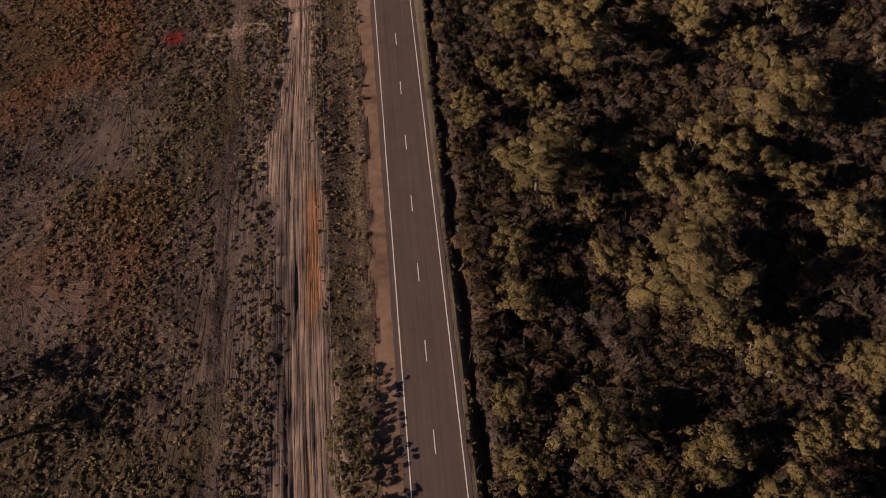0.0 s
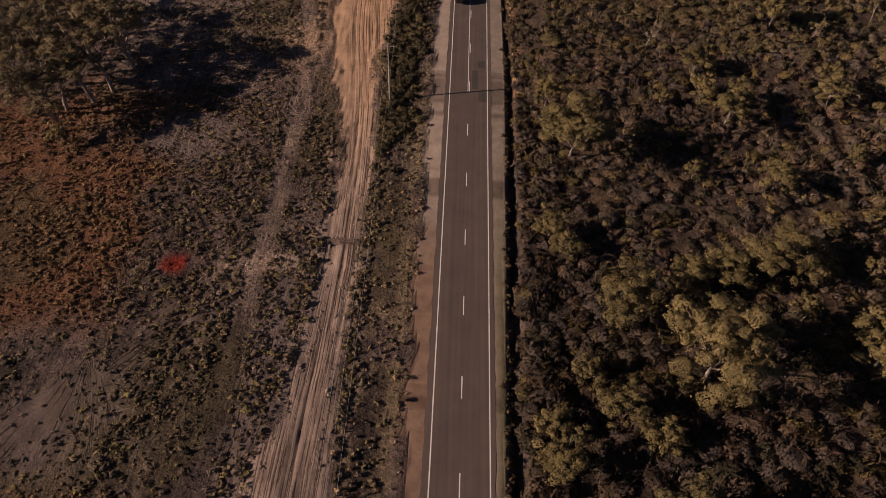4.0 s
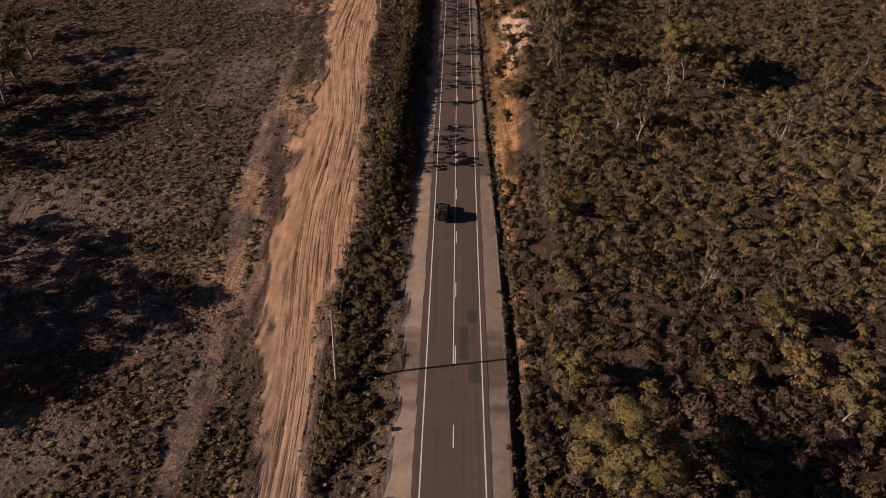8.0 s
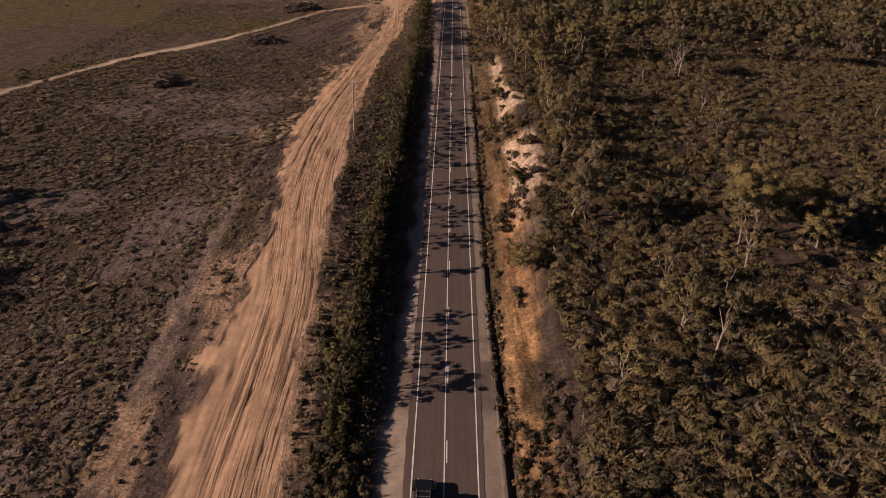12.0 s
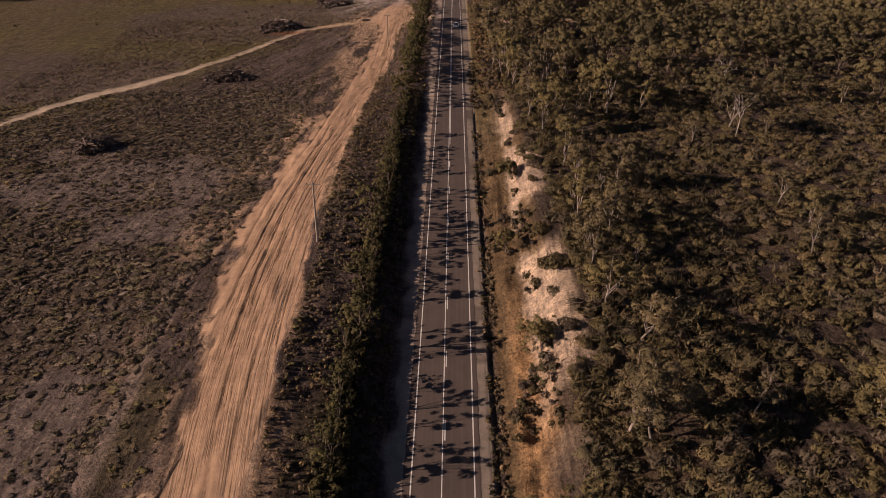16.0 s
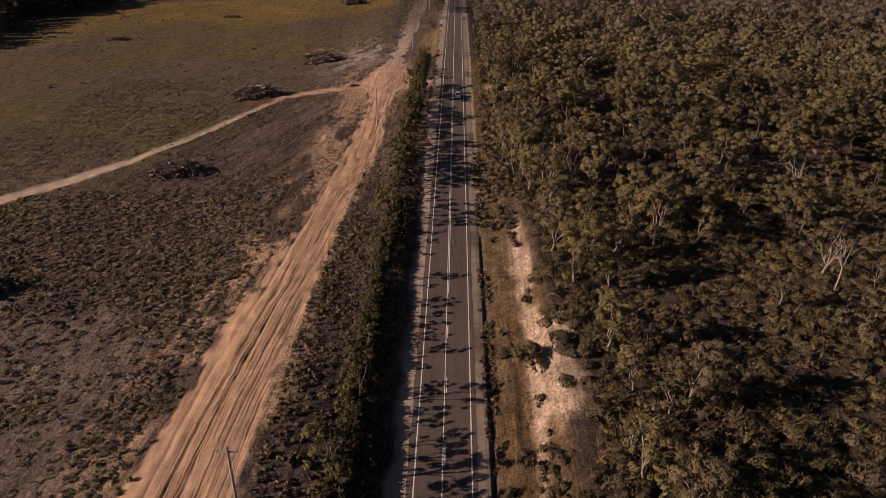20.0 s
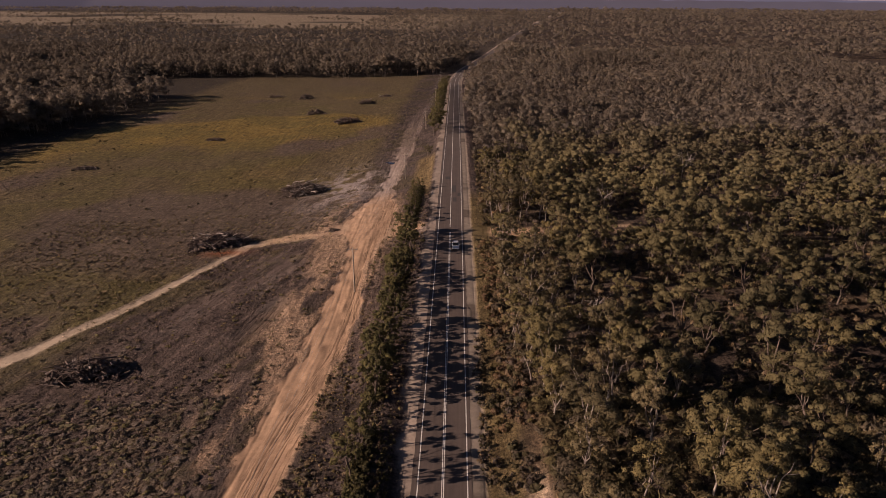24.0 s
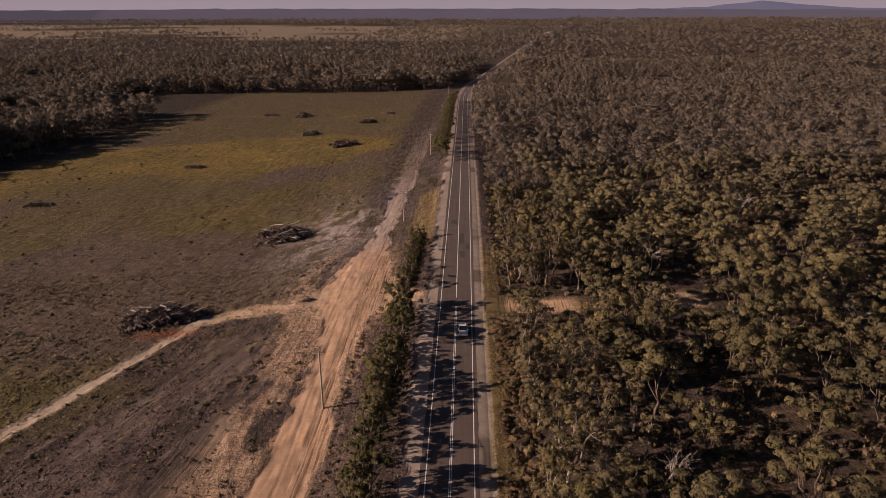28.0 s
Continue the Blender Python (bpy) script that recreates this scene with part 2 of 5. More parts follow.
# ---------------------------------------------------------------- plan of the ground
def curve(xk, yk, x):
    xk, yk = np.asarray(xk, float), np.asarray(yk, float)
    x = np.clip(x, xk[0], xk[-1])
    i = np.clip(np.searchsorted(xk, x, "right") - 1, 0, len(xk) - 2)
    m = np.gradient(yk, xk)
    h = xk[i + 1] - xk[i]
    s = (x - xk[i]) / h
    return (2*s**3 - 3*s**2 + 1)*yk[i] + (s**3 - 2*s**2 + s)*h*m[i] + (-2*s**3 + 3*s**2)*yk[i + 1] + (s**3 - s**2)*h*m[i + 1]


def linear(xk, yk, x):
    return np.interp(x, xk, yk)


def step(a, b, v):
    s = np.clip((v - a) / (b - a), 0, 1)
    return s * s * (3 - 2 * s)


def lattice(ix, iy, seed):
    n = (ix.astype(np.int64) * 374761393 + iy.astype(np.int64) * 668265263 + seed * 1442695041) & 0xFFFFFFFF
    n = ((n ^ (n >> 13)) * 1274126177) & 0xFFFFFFFF
    return ((n ^ (n >> 16)) & 0xFFFF) / 65535.0


def value_noise(x, y, seed=0, octaves=4):
    out, amp, total = np.zeros(np.broadcast(x, y).shape), 1.0, 0.0
    for o in range(octaves):
        fx, fy = np.floor(x), np.floor(y)
        u, v = x - fx, y - fy
        u, v = u*u*(3 - 2*u), v*v*(3 - 2*v)
        a, b = lattice(fx, fy, seed + o), lattice(fx + 1, fy, seed + o)
        c, d = lattice(fx, fy + 1, seed + o), lattice(fx + 1, fy + 1, seed + o)
        out = out + amp * ((a*(1 - u) + b*u)*(1 - v) + (c*(1 - u) + d*u)*v)
        total, amp, x, y = total + amp, amp * 0.5, x * 2.03, y * 2.03
    return out / total


ROAD_Y = (-400, -80, -20, 20, 60, 100, 140, 180, 220, 260, 300, 340, 380, 420, 460, 500, 540, 600, 700, 850, 1000, 1400, 4800)
ROAD_Z = (-1.5, -1.5, -1.2, -1.0, -0.6, 0, 0.9, 1.8, 2.6, 3.1, 3.4, 3.4, 3.2, 3.0, 2.8, 2.3, 1.4, -0.6, -3, -6, -5, 5, 5)
LAND_X = (-400, -120, -60, -20, -9, 9, 15, 55, 150, 400)
LAND = {
    -400: (-4, -3, -2.5, -1.5, -1.6, -1.8, -2.2, -2.5, -2, 0), 0: (-4, -3, -2.6, -0.6, -1.4, -1.8, -2.2, -2.5, -2, 0),
    30: (-4, -3, -2.6, -0.6, -1.2, -1.4, -1.8, -2, -1.5, 0), 60: (-4, -3, -2.8, -1.8, -1, -1, -1.4, -1.2, -1, 0),
    90: (-4, -3, -2.7, -1.9, -0.7, -0.2, 0, 0.5, 0, 1), 110: (-4, -3, -2.6, -1.2, -0.2, 0.9, 1.8, 2.5, 2, 2),
    140: (-4, -2.5, -2, 2, 1.7, 3, 4.4, 5.6, 4, 3), 180: (-5, -2.5, -0.5, 5.4, 3.5, 5, 6.6, 7, 5, 4),
    220: (-6, -2.5, 1, 5.3, 4.1, 6, 7.8, 8, 6, 4), 260: (-8, -3, -0.3, 4.6, 4.4, 5.4, 7.2, 8, 6, 4),
    300: (-9, -4, -0.8, 3.2, 4.3, 4, 5.4, 7, 5, 3), 330: (-10, -5, -1, 1.0, 3.6, 3.2, 4.4, 6, 4, 3),
    360: (-11, -6, -2, 1.6, 2.4, 3, 3.6, 4.6, 3, 2), 400: (-12, -7, -3, 1.8, 2.6, 2.6, 2.6, 3, 2, 1),
    470: (-13, -9, -7.5, -2, 1.2, 1.6, 1.6, 1, 0, 0), 600: (-14, -10, -7, -4, -1.5, -1, -1, -2, -3, -2),
    850: (-14, -12, -10, -8, -7, -6, -6, -6, -6, -4), 1200: (-10, -8, -6, -4, -2, 0, 0, 0, 0, 2), 4800: (2, 3, 3, 4, 4, 4, 4, 4, 4, 4)}


def road_z(y):
    return curve(ROAD_Y, ROAD_Z, y)


def road_x(y):
    return np.where(y < 960, 0.0006 * np.maximum(y - 800, 0)**2, 15.36 + 0.192 * (y - 960))


def natural(x, y):
    ky = sorted(LAND)
    rows = np.stack([curve(ky, [LAND[k][c] for k in ky], y) for c in range(len(LAND_X))], -1)
    kx = np.asarray(LAND_X, float)
    x = np.clip(x, kx[0], kx[-1])
    i = np.clip(np.searchsorted(kx, x, "right") - 1, 0, len(kx) - 2)
    s = (x - kx[i]) / (kx[i + 1] - kx[i])
    s = s*s*(3 - 2*s)*0.35 + s*0.65
    a = np.take_along_axis(rows, i[..., None], -1)[..., 0]
    b = np.take_along_axis(rows, i[..., None] + 1, -1)[..., 0]
    return a + (b - a) * s


TRACK_Y = (-60, -12, 11, 25, 45, 59, 76, 92, 106, 124, 143, 158, 170, 187, 213, 230, 240, 260, 280, 300, 320, 334, 344, 368, 390, 409, 450, 500, 560, 700)
TRACK_L = (-20, -19.1, -20.2, -21.6, -19.2, -19.4, -20.2, -22.8, -27, -28.5, -28.6, -28.1, -28.7, -29.5, -32.6, -33.3, -33.4, -32.2, -30.5, -29.5, -29.4, -29, -28.3, -26.8, -29.5, -31.5, -26.7, -27, -26, -24)
TRACK_R = (-12.5, -12, -13.4, -14.4, -15.5, -15.9, -15.3, -15.7, -17.4, -16, -17.4, -17.8, -18.8, -19.8, -20.4, -21.6, -21.9, -22.1, -22.1, -21.6, -21.2, -19.4, -19.3, -19.7, -18.6, -17.6, -20.4, -19, -18, -18)
LANE_Y = (-60, 25, 60, 92, 124, 158, 187, 230, 280, 344, 390, 450, 700)
LANE_X = (-16, -17.8, -17.8, -19.2, -22.6, -23.2, -27.2, -29, -26, -23.5, -24, -23.5, -21)
STRIP_Y = (-60, 50, 75, 92, 112, 126, 139, 153, 190, 230, 300, 360, 700)
STRIP_X = (-27, -28.5, -28.8, -29.3, -30.8, -33.4, -34.6, -34.9, -37.2, -39, -37, -33, -33)
SIDE_X = (-34, -42, -52, -58, -63, -67.5, -74, -84, -94, -104, -112, -122, -140, -300)
SIDE_Y = (396, 398, 396, 391, 378, 366, 350, 330, 318, 306, 290, 262, 240, 120)


def ruts(x, y):
    """The haul track's wheel ruts: how deep, in metres, at a place."""
    mid, half = curve(LANE_Y, LANE_X, y), curve((-60, 60, 120, 700), (3.6, 2.8, 5.5, 5.0), y)
    u = (x - mid) / np.maximum(half, 1)
    d = 0
    for k, (at, w, deep) in enumerate(((-0.62, 0.2, 0.08), (-0.38, 0.2, 0.12), (-0.1, 0.22, 0.15), (0.12, 0.2, 0.16), (0.34, 0.22, 0.14), (0.56, 0.2, 0.14), (0.8, 0.2, 0.12))):
        c = (at + 0.16 * (value_noise(y * 0.02 + 9 * k, y * 0 + k, 40 + k, 3) - 0.5) * 2) * half
        d = d + deep * np.exp(-((u * half - c) / w)**2) * step(0.40, 0.56, value_noise(y * 0.035 + 31 * k, y * 0 + 7, 60 + k, 3))
    return d * step(1.2, 0.85, np.abs(u)) * (1 - 0.6*step(290, 335, y))


# ground scraped bare of growth: centre and half widths
BARE = ((-79, 267, 9, 6), (-65.5, 322, 11, 7), (-64, 125, 21, 13), (-55, 103, 16, 7), (-66, 247, 25, 15), (-52, 228, 14, 8), (-46, 38, 11, 13), (-54, 8, 10, 14), (-31, 12, 8, 34), (-43, 84, 9, 6), (-75, 190, 12, 6), (-47, 178, 7, 16), (-60, 345, 24, 26), (-40, 362, 14, 30))


def bare(x, y):
    """How far the ground is scraped bare at a place, 0 to 1."""
    ragged = value_noise(x*0.11, y*0.11, 70, 3) - 0.5
    w = 0*x
    for cx, cy, a, b in BARE:
        w = np.maximum(w, step(1.15, 0.75, np.hypot((x - cx)/a, (y - cy)/b) + 1.3*ragged))
    return w


def ground_z(x, y, rough=True):
    x, y = np.asarray(x, float), np.asarray(y, float)
    u = x - road_x(y)
    r, n = road_z(y), natural(u, y)
    if rough:
        off = step(9, 14, np.abs(u))
        n = n + off * (value_noise(x * 0.12, y * 0.12, 3, 4) - 0.5) * 0.8 + off * (value_noise(x * 0.7, y * 0.7, 5, 3) - 0.5) * 0.5
        edge = 1.6 * (value_noise(y * 0.09, y * 0 + 2.5, 8, 3) - 0.5)
    else:
        edge = 0.0
    deep = step(0.6, 2.5, n - r)
    right = step(6.9, 12.2 + edge * 2, u) * (1 - deep) + deep * (0.42 * step(6.4, 9.4 + edge, u) + 0.58 * step(9.8 + edge, 14.0 + 1.8 * step(175, 205, y) * step(300, 280, y) + 1.5 * edge, u))
    z = r + (n - r) * np.where(u < 0, step(-6.0, -9.4 + 0.5*edge, u)*(1 - deep) + deep*step(-6.5, -10.3 + 0.4*edge, u), right)
    ditch = linear((-400, 95, 120, 280, 310, 4800), (1.7, 1.4, 0.8, 0.5, 0.2, 0.1), y)
    at, wide = linear((-400, -30, 10, 60, 100, 125, 145, 165, 4800), (6.1, 6.1, 6.2, 7.0, 7.4, 7.0, 6.5, 5.9, 5.9), y), linear((-400, 20, 90, 125, 170, 4800), (0.95, 0.95, 0.55, 0.36, 0.26, 0.26), y)
    z = z - ditch * np.exp(-((u - at) / wide)**2) * (1 - step(386, 389, y) * step(399, 396, y))
    gully = value_noise(x * 0.2, y * 0.55, 15, 3)
    z = z - deep * step(8, 10, u) * step(16, 12.5, u) * np.maximum(gully - 0.5, 0) * 3.5
    if rough:
        z = z - ruts(x, y)
    return z


# machine marks: centre, reach and the bearings between which a fan opens; centre, half length, half width and bearing of a pass
FANS = ((-45.5, 42.5, 22, -0.75, 0.75), (-57, 8, 14, 0.2, 1.5))
PASSES = ((-60.5, 135, 7, 3.2, -25), (-21.5, 36, 12, 3.4, 12), (-45, 374, 13, 8, 20), (-56, 352, 12, 5, 24), (-39, 345, 14, 4, 8), (-36.5, 46, 10, 5, 35), (-61, 12, 12, 3, 55), (-25, 8, 30, 2.6, 0), (-31, -12, 22, 2.4, 4), (-49, 58, 9, 4, -25), (-66, 128, 9, 5, -15), (-43, 470, 24, 9, 28), (-70, 215, 14, 6, 65))


def soil_colour(x, y):
    """The colour of soil and litter over the plan, with shade painted into the wheel ruts."""
    u = x - road_x(y)
    n1, n2, n3 = value_noise(x*0.05, y*0.05, 21, 4), value_noise(x*0.3, y*0.3, 22, 4), value_noise(x*0.013, y*0.013, 23, 3)
    def blend(c, colour, w):
        return c + (np.asarray(colour) - c) * np.clip(w, 0, 1)[..., None]
    c = np.broadcast_to(np.asarray((0.112, 0.084, 0.072)), (*x.shape, 3)).copy()
    left, right = step(-7, -11, u), step(8, 11, u)
    c = blend(c, (0.185, 0.142, 0.092), step(-6, -7.5, u) * step(-17, -13, u) * step(118, 95, y) * step(0.32, 0.5, n2))
    # cleared land with mulch, rust-coloured regrowth and grey scraped soil
    c = blend(c, (0.070, 0.054, 0.044), left * step(0.42, 0.62, n2))
    c = blend(c, (0.150, 0.114, 0.100), left * step(0.50, 0.64, n1) * step(200, 120, y) * (0.55 + 0.45*step(50, 90, y)))
    c = blend(c, (0.165, 0.082, 0.044), left * step(-33, -45, u) * step(0.40, 0.54, value_noise(x*0.035, y*0.035, 31, 4)) * step(115, 80, y) * step(-4, 18, y + 0.25*(u + 60)) * 0.9)
    c = blend(c, (0.085, 0.068, 0.038), left * step(0.5, 0.62, value_noise(x*0.08, y*0.05, 33, 4)) * 0.7)
    c = blend(c, (0.078, 0.058, 0.042), left * step(-34, -42, u) * step(125, 150, y) * 0.8)
    c = blend(c, (0.15, 0.118, 0.10), left * step(-30, -36, u) * bare(x, y) * (0.35 + 0.5*step(60, 90, y)))
    c = c * (1 + 0.2*left*step(-30, -38, u)*step(55, 80, y)*step(320, 280, y))[..., None]
    # open field beyond
    sy = np.interp(-x, [-v for v in SIDE_X], SIDE_Y)
    field = step(-30, -42, u) * step(-38, -4, y - sy + 16*(n1 - 0.5)) * step(280, 330, y + 0.5*(-60 - u))
    c = blend(c, (0.138, 0.106, 0.056), field)
    c = blend(c, (0.125, 0.092, 0.074), field * step(0.5, 0.62, value_noise(x*0.02, y*0.012, 39, 4)) * 0.8)
    c = blend(c, (0.124, 0.092, 0.076), step(-24, -30, u) * step(-92, -80, u) * step(275, 310, y) * step(3, -5, y - sy) * step(0.30, 0.45, n2))
    slant = value_noise((x*0.94 - y*0.34)*0.8, (x*0.34 + y*0.94)*0.035, 37, 3)
    c = c * (1 - (0.3*step(0.52, 0.42, slant) - 0.15*step(0.56, 0.64, slant)) * step(-24, -32, u) * step(-95, -75, u) * step(290, 315, y) * step(392, 386, y))[..., None]
    c = blend(c, (0.235, 0.165, 0.048), field * step(0.40, 0.56, n3 + 0.2*(n1 - 0.5)) * step(430, 560, y) * step(820, 720, y) * 0.85)
    c = blend(c, (0.130, 0.110, 0.042), field * step(0.5, 0.6, n1) * 0.5)
    c = blend(c, (0.13, 0.10, 0.058), field * step(690, 800, y) * 0.7)
    c = blend(c, (0.132, 0.099, 0.080), step(1.1, 0.7, np.hypot((x + 85)/62, (y - 425)/52) + 0.7*(n1 - 0.5)) * step(-36, -42, u) * step(0, 8, y - sy) * 0.75)
    # far paddocks
    paddock = step(-120, -300, u) * step(1750, 1850, y + 0.1*u) * step(3300, 3100, y)
    c = blend(c, (0.078, 0.062, 0.048), step(880, 950, y))
    c = blend(c, (0.060, 0.048, 0.036), step(-205, -225, u) * step(420, 560, y))
    c = blend(c, (0.285, 0.225, 0.155), paddock * step(0.3, 0.36, value_noise(x*0.003, y*0.0035, 71, 2)))
    # bush floor on the other side
    c = blend(c, (0.075, 0.056, 0.042), right * 0.85)
    c = blend(c, (0.13, 0.092, 0.058), right * step(0.55, 0.7, n1) * 0.7)
    # cutting
    tall = step(0.8, 2.6, natural(u, y) - road_z(y))
    bank = tall * step(6.0, 6.8, u) * step(0, -2.5, u - 12.2 - 3.6*step(165, 215, y) + 4*(n2 - 0.5))
    c = blend(c, (0.160, 0.108, 0.058), bank)
    c = blend(c, (0.43, 0.255, 0.125), bank * step(0.38, 0.49, value_noise(x*0.16, y*0.09, 51, 4)) * step(7.6, 9.0, u) * step(215, 185, y))
    c = blend(c, (0.55, 0.41, 0.29), tall * step(170, 200, y) * step(300, 280, y) * step(10.2, 11.6, u + 3*(n2 - 0.5) + 2.0*step(262, 285, y)) * step(18.2, 16.4, u + 2.4*(n2 - 0.5) + 3.5*step(255, 280, y)) * step(0.33, 0.45, value_noise(x*0.2, y*0.1, 52, 4)))
    verge_at = linear((-400, 60, 100, 125, 145, 165, 4800), (8.0, 8.0, 8.4, 8.0, 7.5, 6.9, 6.9), y)
    c = blend(c, (0.40, 0.245, 0.125), step(0, 0.3, u - verge_at + 0.5) * step(1.5, 0.6, u - verge_at + 1.6*(n2 - 0.5)) * step(88, 102, y) * step(168, 150, y) * 0.9)
    # old graded strip, side path, branch track
    strip = np.abs(u - curve(STRIP_Y, STRIP_X, y))
    c = blend(c, (0.215, 0.165, 0.132), step(2.2, 0.8, strip + 2.0*(n2 - 0.5)) * step(260, 200, y) * step(40, 62, y) * 0.9)
    sx = np.abs(y - np.interp(-x, [-v for v in SIDE_X], SIDE_Y)) * np.where(x > -56, 0.9, 0.44)
    c = blend(c, (0.37, 0.29, 0.21), step(2.6, 1.6, sx + 0.8*(n2 - 0.5) - 1.1*step(-58, -46, x)) * step(-29, -32, x))
    c = blend(c, (0.50, 0.33, 0.20), step(4.6, 3.4, np.abs(y - 393) + 1.2*(n2 - 0.5)) * step(5.8, 6.4, u) * step(30, 22, u))
    c = blend(c, (0.45, 0.32, 0.21), step(5.0, 3.4, np.abs(y - 397) + 2*(n2 - 0.5)) * step(42, 45, u) * step(56, 52, u))
    c = blend(c, (0.46, 0.31, 0.195), step(3.2, 2.0, np.abs(y - 397.5) + 1.4*(n2 - 0.5)) * step(-24, -21, u) * step(-4, -5, u))
    c = blend(c, (0.34, 0.265, 0.205), step(6.5, 5.0, np.abs(y - 394) + 0.8*np.maximum(np.abs(u) - 6, 0) + 1.0*(n2 - 0.5)) * step(9, 8, np.abs(u)))
    c = blend(c, (0.165, 0.120, 0.095), step(-21, -19, u) * step(-11.5, -13, u) * step(312, 330, y) * step(450, 430, y) * 0.8)
    fork = step(1.0, 0.7, np.hypot((x + 22)/14.5, (y - 400)/15) + 0.35*(n2 - 0.5)) * step(-5.5, -8, u)
    c = blend(c, (0.46, 0.305, 0.185), fork)
    c = blend(c, (0.43, 0.30, 0.19), step(3.4, 2.2, sx + 1.0*(n2 - 0.5)) * step(-57, -50, x) * step(-28, -32, x))
    # haul track
    early = step(-29, -25, u + 4*(n1 - 0.5)) * step(-12, -14, u) * step(80, 50, y)
    c = blend(c, (0.140, 0.108, 0.095), early * 0.85)
    l, r = curve(TRACK_Y, TRACK_L, y), curve(TRACK_Y, TRACK_R, y)
    wob = 3.4 * (n2 - 0.5) + 3.6 * (value_noise(x*0.1, y*0.04, 25, 3) - 0.5)
    track = step(-0.6, 0.9, u - l + 1.7*wob + 2.2*(value_noise(x*0.5, y*0.12, 45, 3) - 0.5)) * step(-0.5, 0.7, r - u + wob)
    streak = value_noise(u*1.7, y*0.05, 27, 3)
    warm = step(52, 125, y + 6*(n1 - 0.5))
    tone = np.asarray((0.30, 0.225, 0.18))*(1 - warm)[..., None] + np.asarray((0.44, 0.285, 0.18))*warm[..., None]
    # streaks of sand, and shade painted into the colour by rut depth
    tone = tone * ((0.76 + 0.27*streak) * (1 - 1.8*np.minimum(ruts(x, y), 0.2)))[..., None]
    tone = tone + (np.asarray((0.30, 0.235, 0.195)) - tone) * (step(425, 455, y) * 0.9)[..., None]
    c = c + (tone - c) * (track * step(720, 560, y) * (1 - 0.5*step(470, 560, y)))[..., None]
    c = blend(c, (0.36, 0.16, 0.06), track * np.exp(-((u + 14.6)/1.2)**2) * step(-8, 0, y) * step(24, 14, y) * 0.8)
    spill = step(13, 5, l - u) * step(4, 0.5, u - r) * step(95, 120, y) * step(470, 420, y) * (1 - track)
    c = blend(c, (0.37, 0.255, 0.17), spill * step(0.38, 0.5, value_noise(x*0.3, y*0.08, 29, 4)) * 0.95)
    # scraped ground by the far heap and beside the crossing
    c = blend(c, (0.33, 0.275, 0.245), np.exp(-((u + 40)/14)**2 - ((y - 462)/34)**2) * 1.2 * step(0.4, 0.55, n2))
    c = blend(c, (0.34, 0.255, 0.2), step(2.4, 1.2, np.abs(y - 57 - 0.08*(u + 25)) + 2*(n2 - 0.5)) * step(-36, -32, u) * step(-14, -18, u))
    c = blend(c, (0.22, 0.03, 0.02), np.exp(-((x + 39.8)/2.4)**2 - ((y - 56.4)/1.3)**2) * 1.8 * step(0.3, 0.5, n2))
    c = blend(c, (0.25, 0.10, 0.05), np.exp(-((x + 62)/6)**2 - ((y - 388)/2.2)**2))
    # verges and gravel shoulders
    gl = step(-7.3, -6.0, u + 2.6*(n2 - 0.5) - 0.7*step(130, 170, y)*step(300, 280, y)) * step(-3.2, -4, u)
    clay = step(72, 50, y + 20*(n1 - 0.5))
    c = blend(c, (0.235, 0.155, 0.108), gl * clay)
    c = blend(c, (0.36, 0.285, 0.225), gl * (1 - clay))
    gr = step(3.2, 4, u) * step(0.5, -0.4, u - linear((-400, -30, 10, 60, 100, 125, 145, 165, 250, 300, 4800), (4.9, 4.9, 5.0, 5.8, 6.5, 6.3, 5.9, 5.5, 5.5, 6.0, 6.0), y) + 0.6*(n2 - 0.5))
    c = blend(c, (0.165, 0.122, 0.06), step(5.4, 6.2, u) * step(12.5, 10, u + 3*(n2 - 0.5)) * step(250, 290, y) * step(440, 420, y))
    c = blend(c, (0.245, 0.200, 0.160), gr)
    c = blend(c, (0.15, 0.125, 0.07), gr * step(4.1, 4.5, u) * step(85, 45, y) * 0.85)
    c = blend(c, (0.23, 0.165, 0.075), step(-6.6, -8, u) * step(-16, -12, u) * step(425, 440, y) * step(505, 490, y) * 0.8)
    path = step(2.0, 1.1, sx) * step(-31, -34, x) + step(4.6, 3.4, np.abs(y - 393)) * step(5.8, 6.4, u) * step(30, 22, u) + fork
    worn = np.clip(track * step(600, 480, y) + path + gl + gr + early * 0.9, 0, 1)
    lines = np.where(np.abs(u) < 9, 0.0, u - curve(LANE_Y, LANE_X, y) + np.where(y < 62, 100, 0) - 3*step(290, 335, y))
    # turning marks of the machines: fans and parallel passes over the cleared soil
    for cx, cy, reach, a, b in FANS:
        dx, dy = x - cx, y - cy
        th, rad = np.arctan2(dx, -dy), np.hypot(dx, dy)
        w = step(reach, reach*0.6, rad) * step(b, b - 0.15, th) * step(a, a + 0.15, th) * step(1.0, 3.0, rad) * (1 - worn)
        worn, lines = worn + 0.8*w, np.where(w > 0.02, 100 + th*5, lines)
    for cx, cy, long, wide, turn in PASSES:
        s, k = math.sin(radians(turn)), math.cos(radians(turn))
        dx, dy = (x - cx)*k - (y - cy)*s, (x - cx)*s + (y - cy)*k
        w = step(1.0, 0.7, np.hypot(dx/wide, dy/long) + 0.5*(n2 - 0.5)) * (1 - worn)
        worn, lines = worn + 0.8*w, np.where(w > 0.02, 100 + dx*0.6, lines)
    return np.clip(c, 0.01, 0.9), np.clip(worn, 0, 1), lines


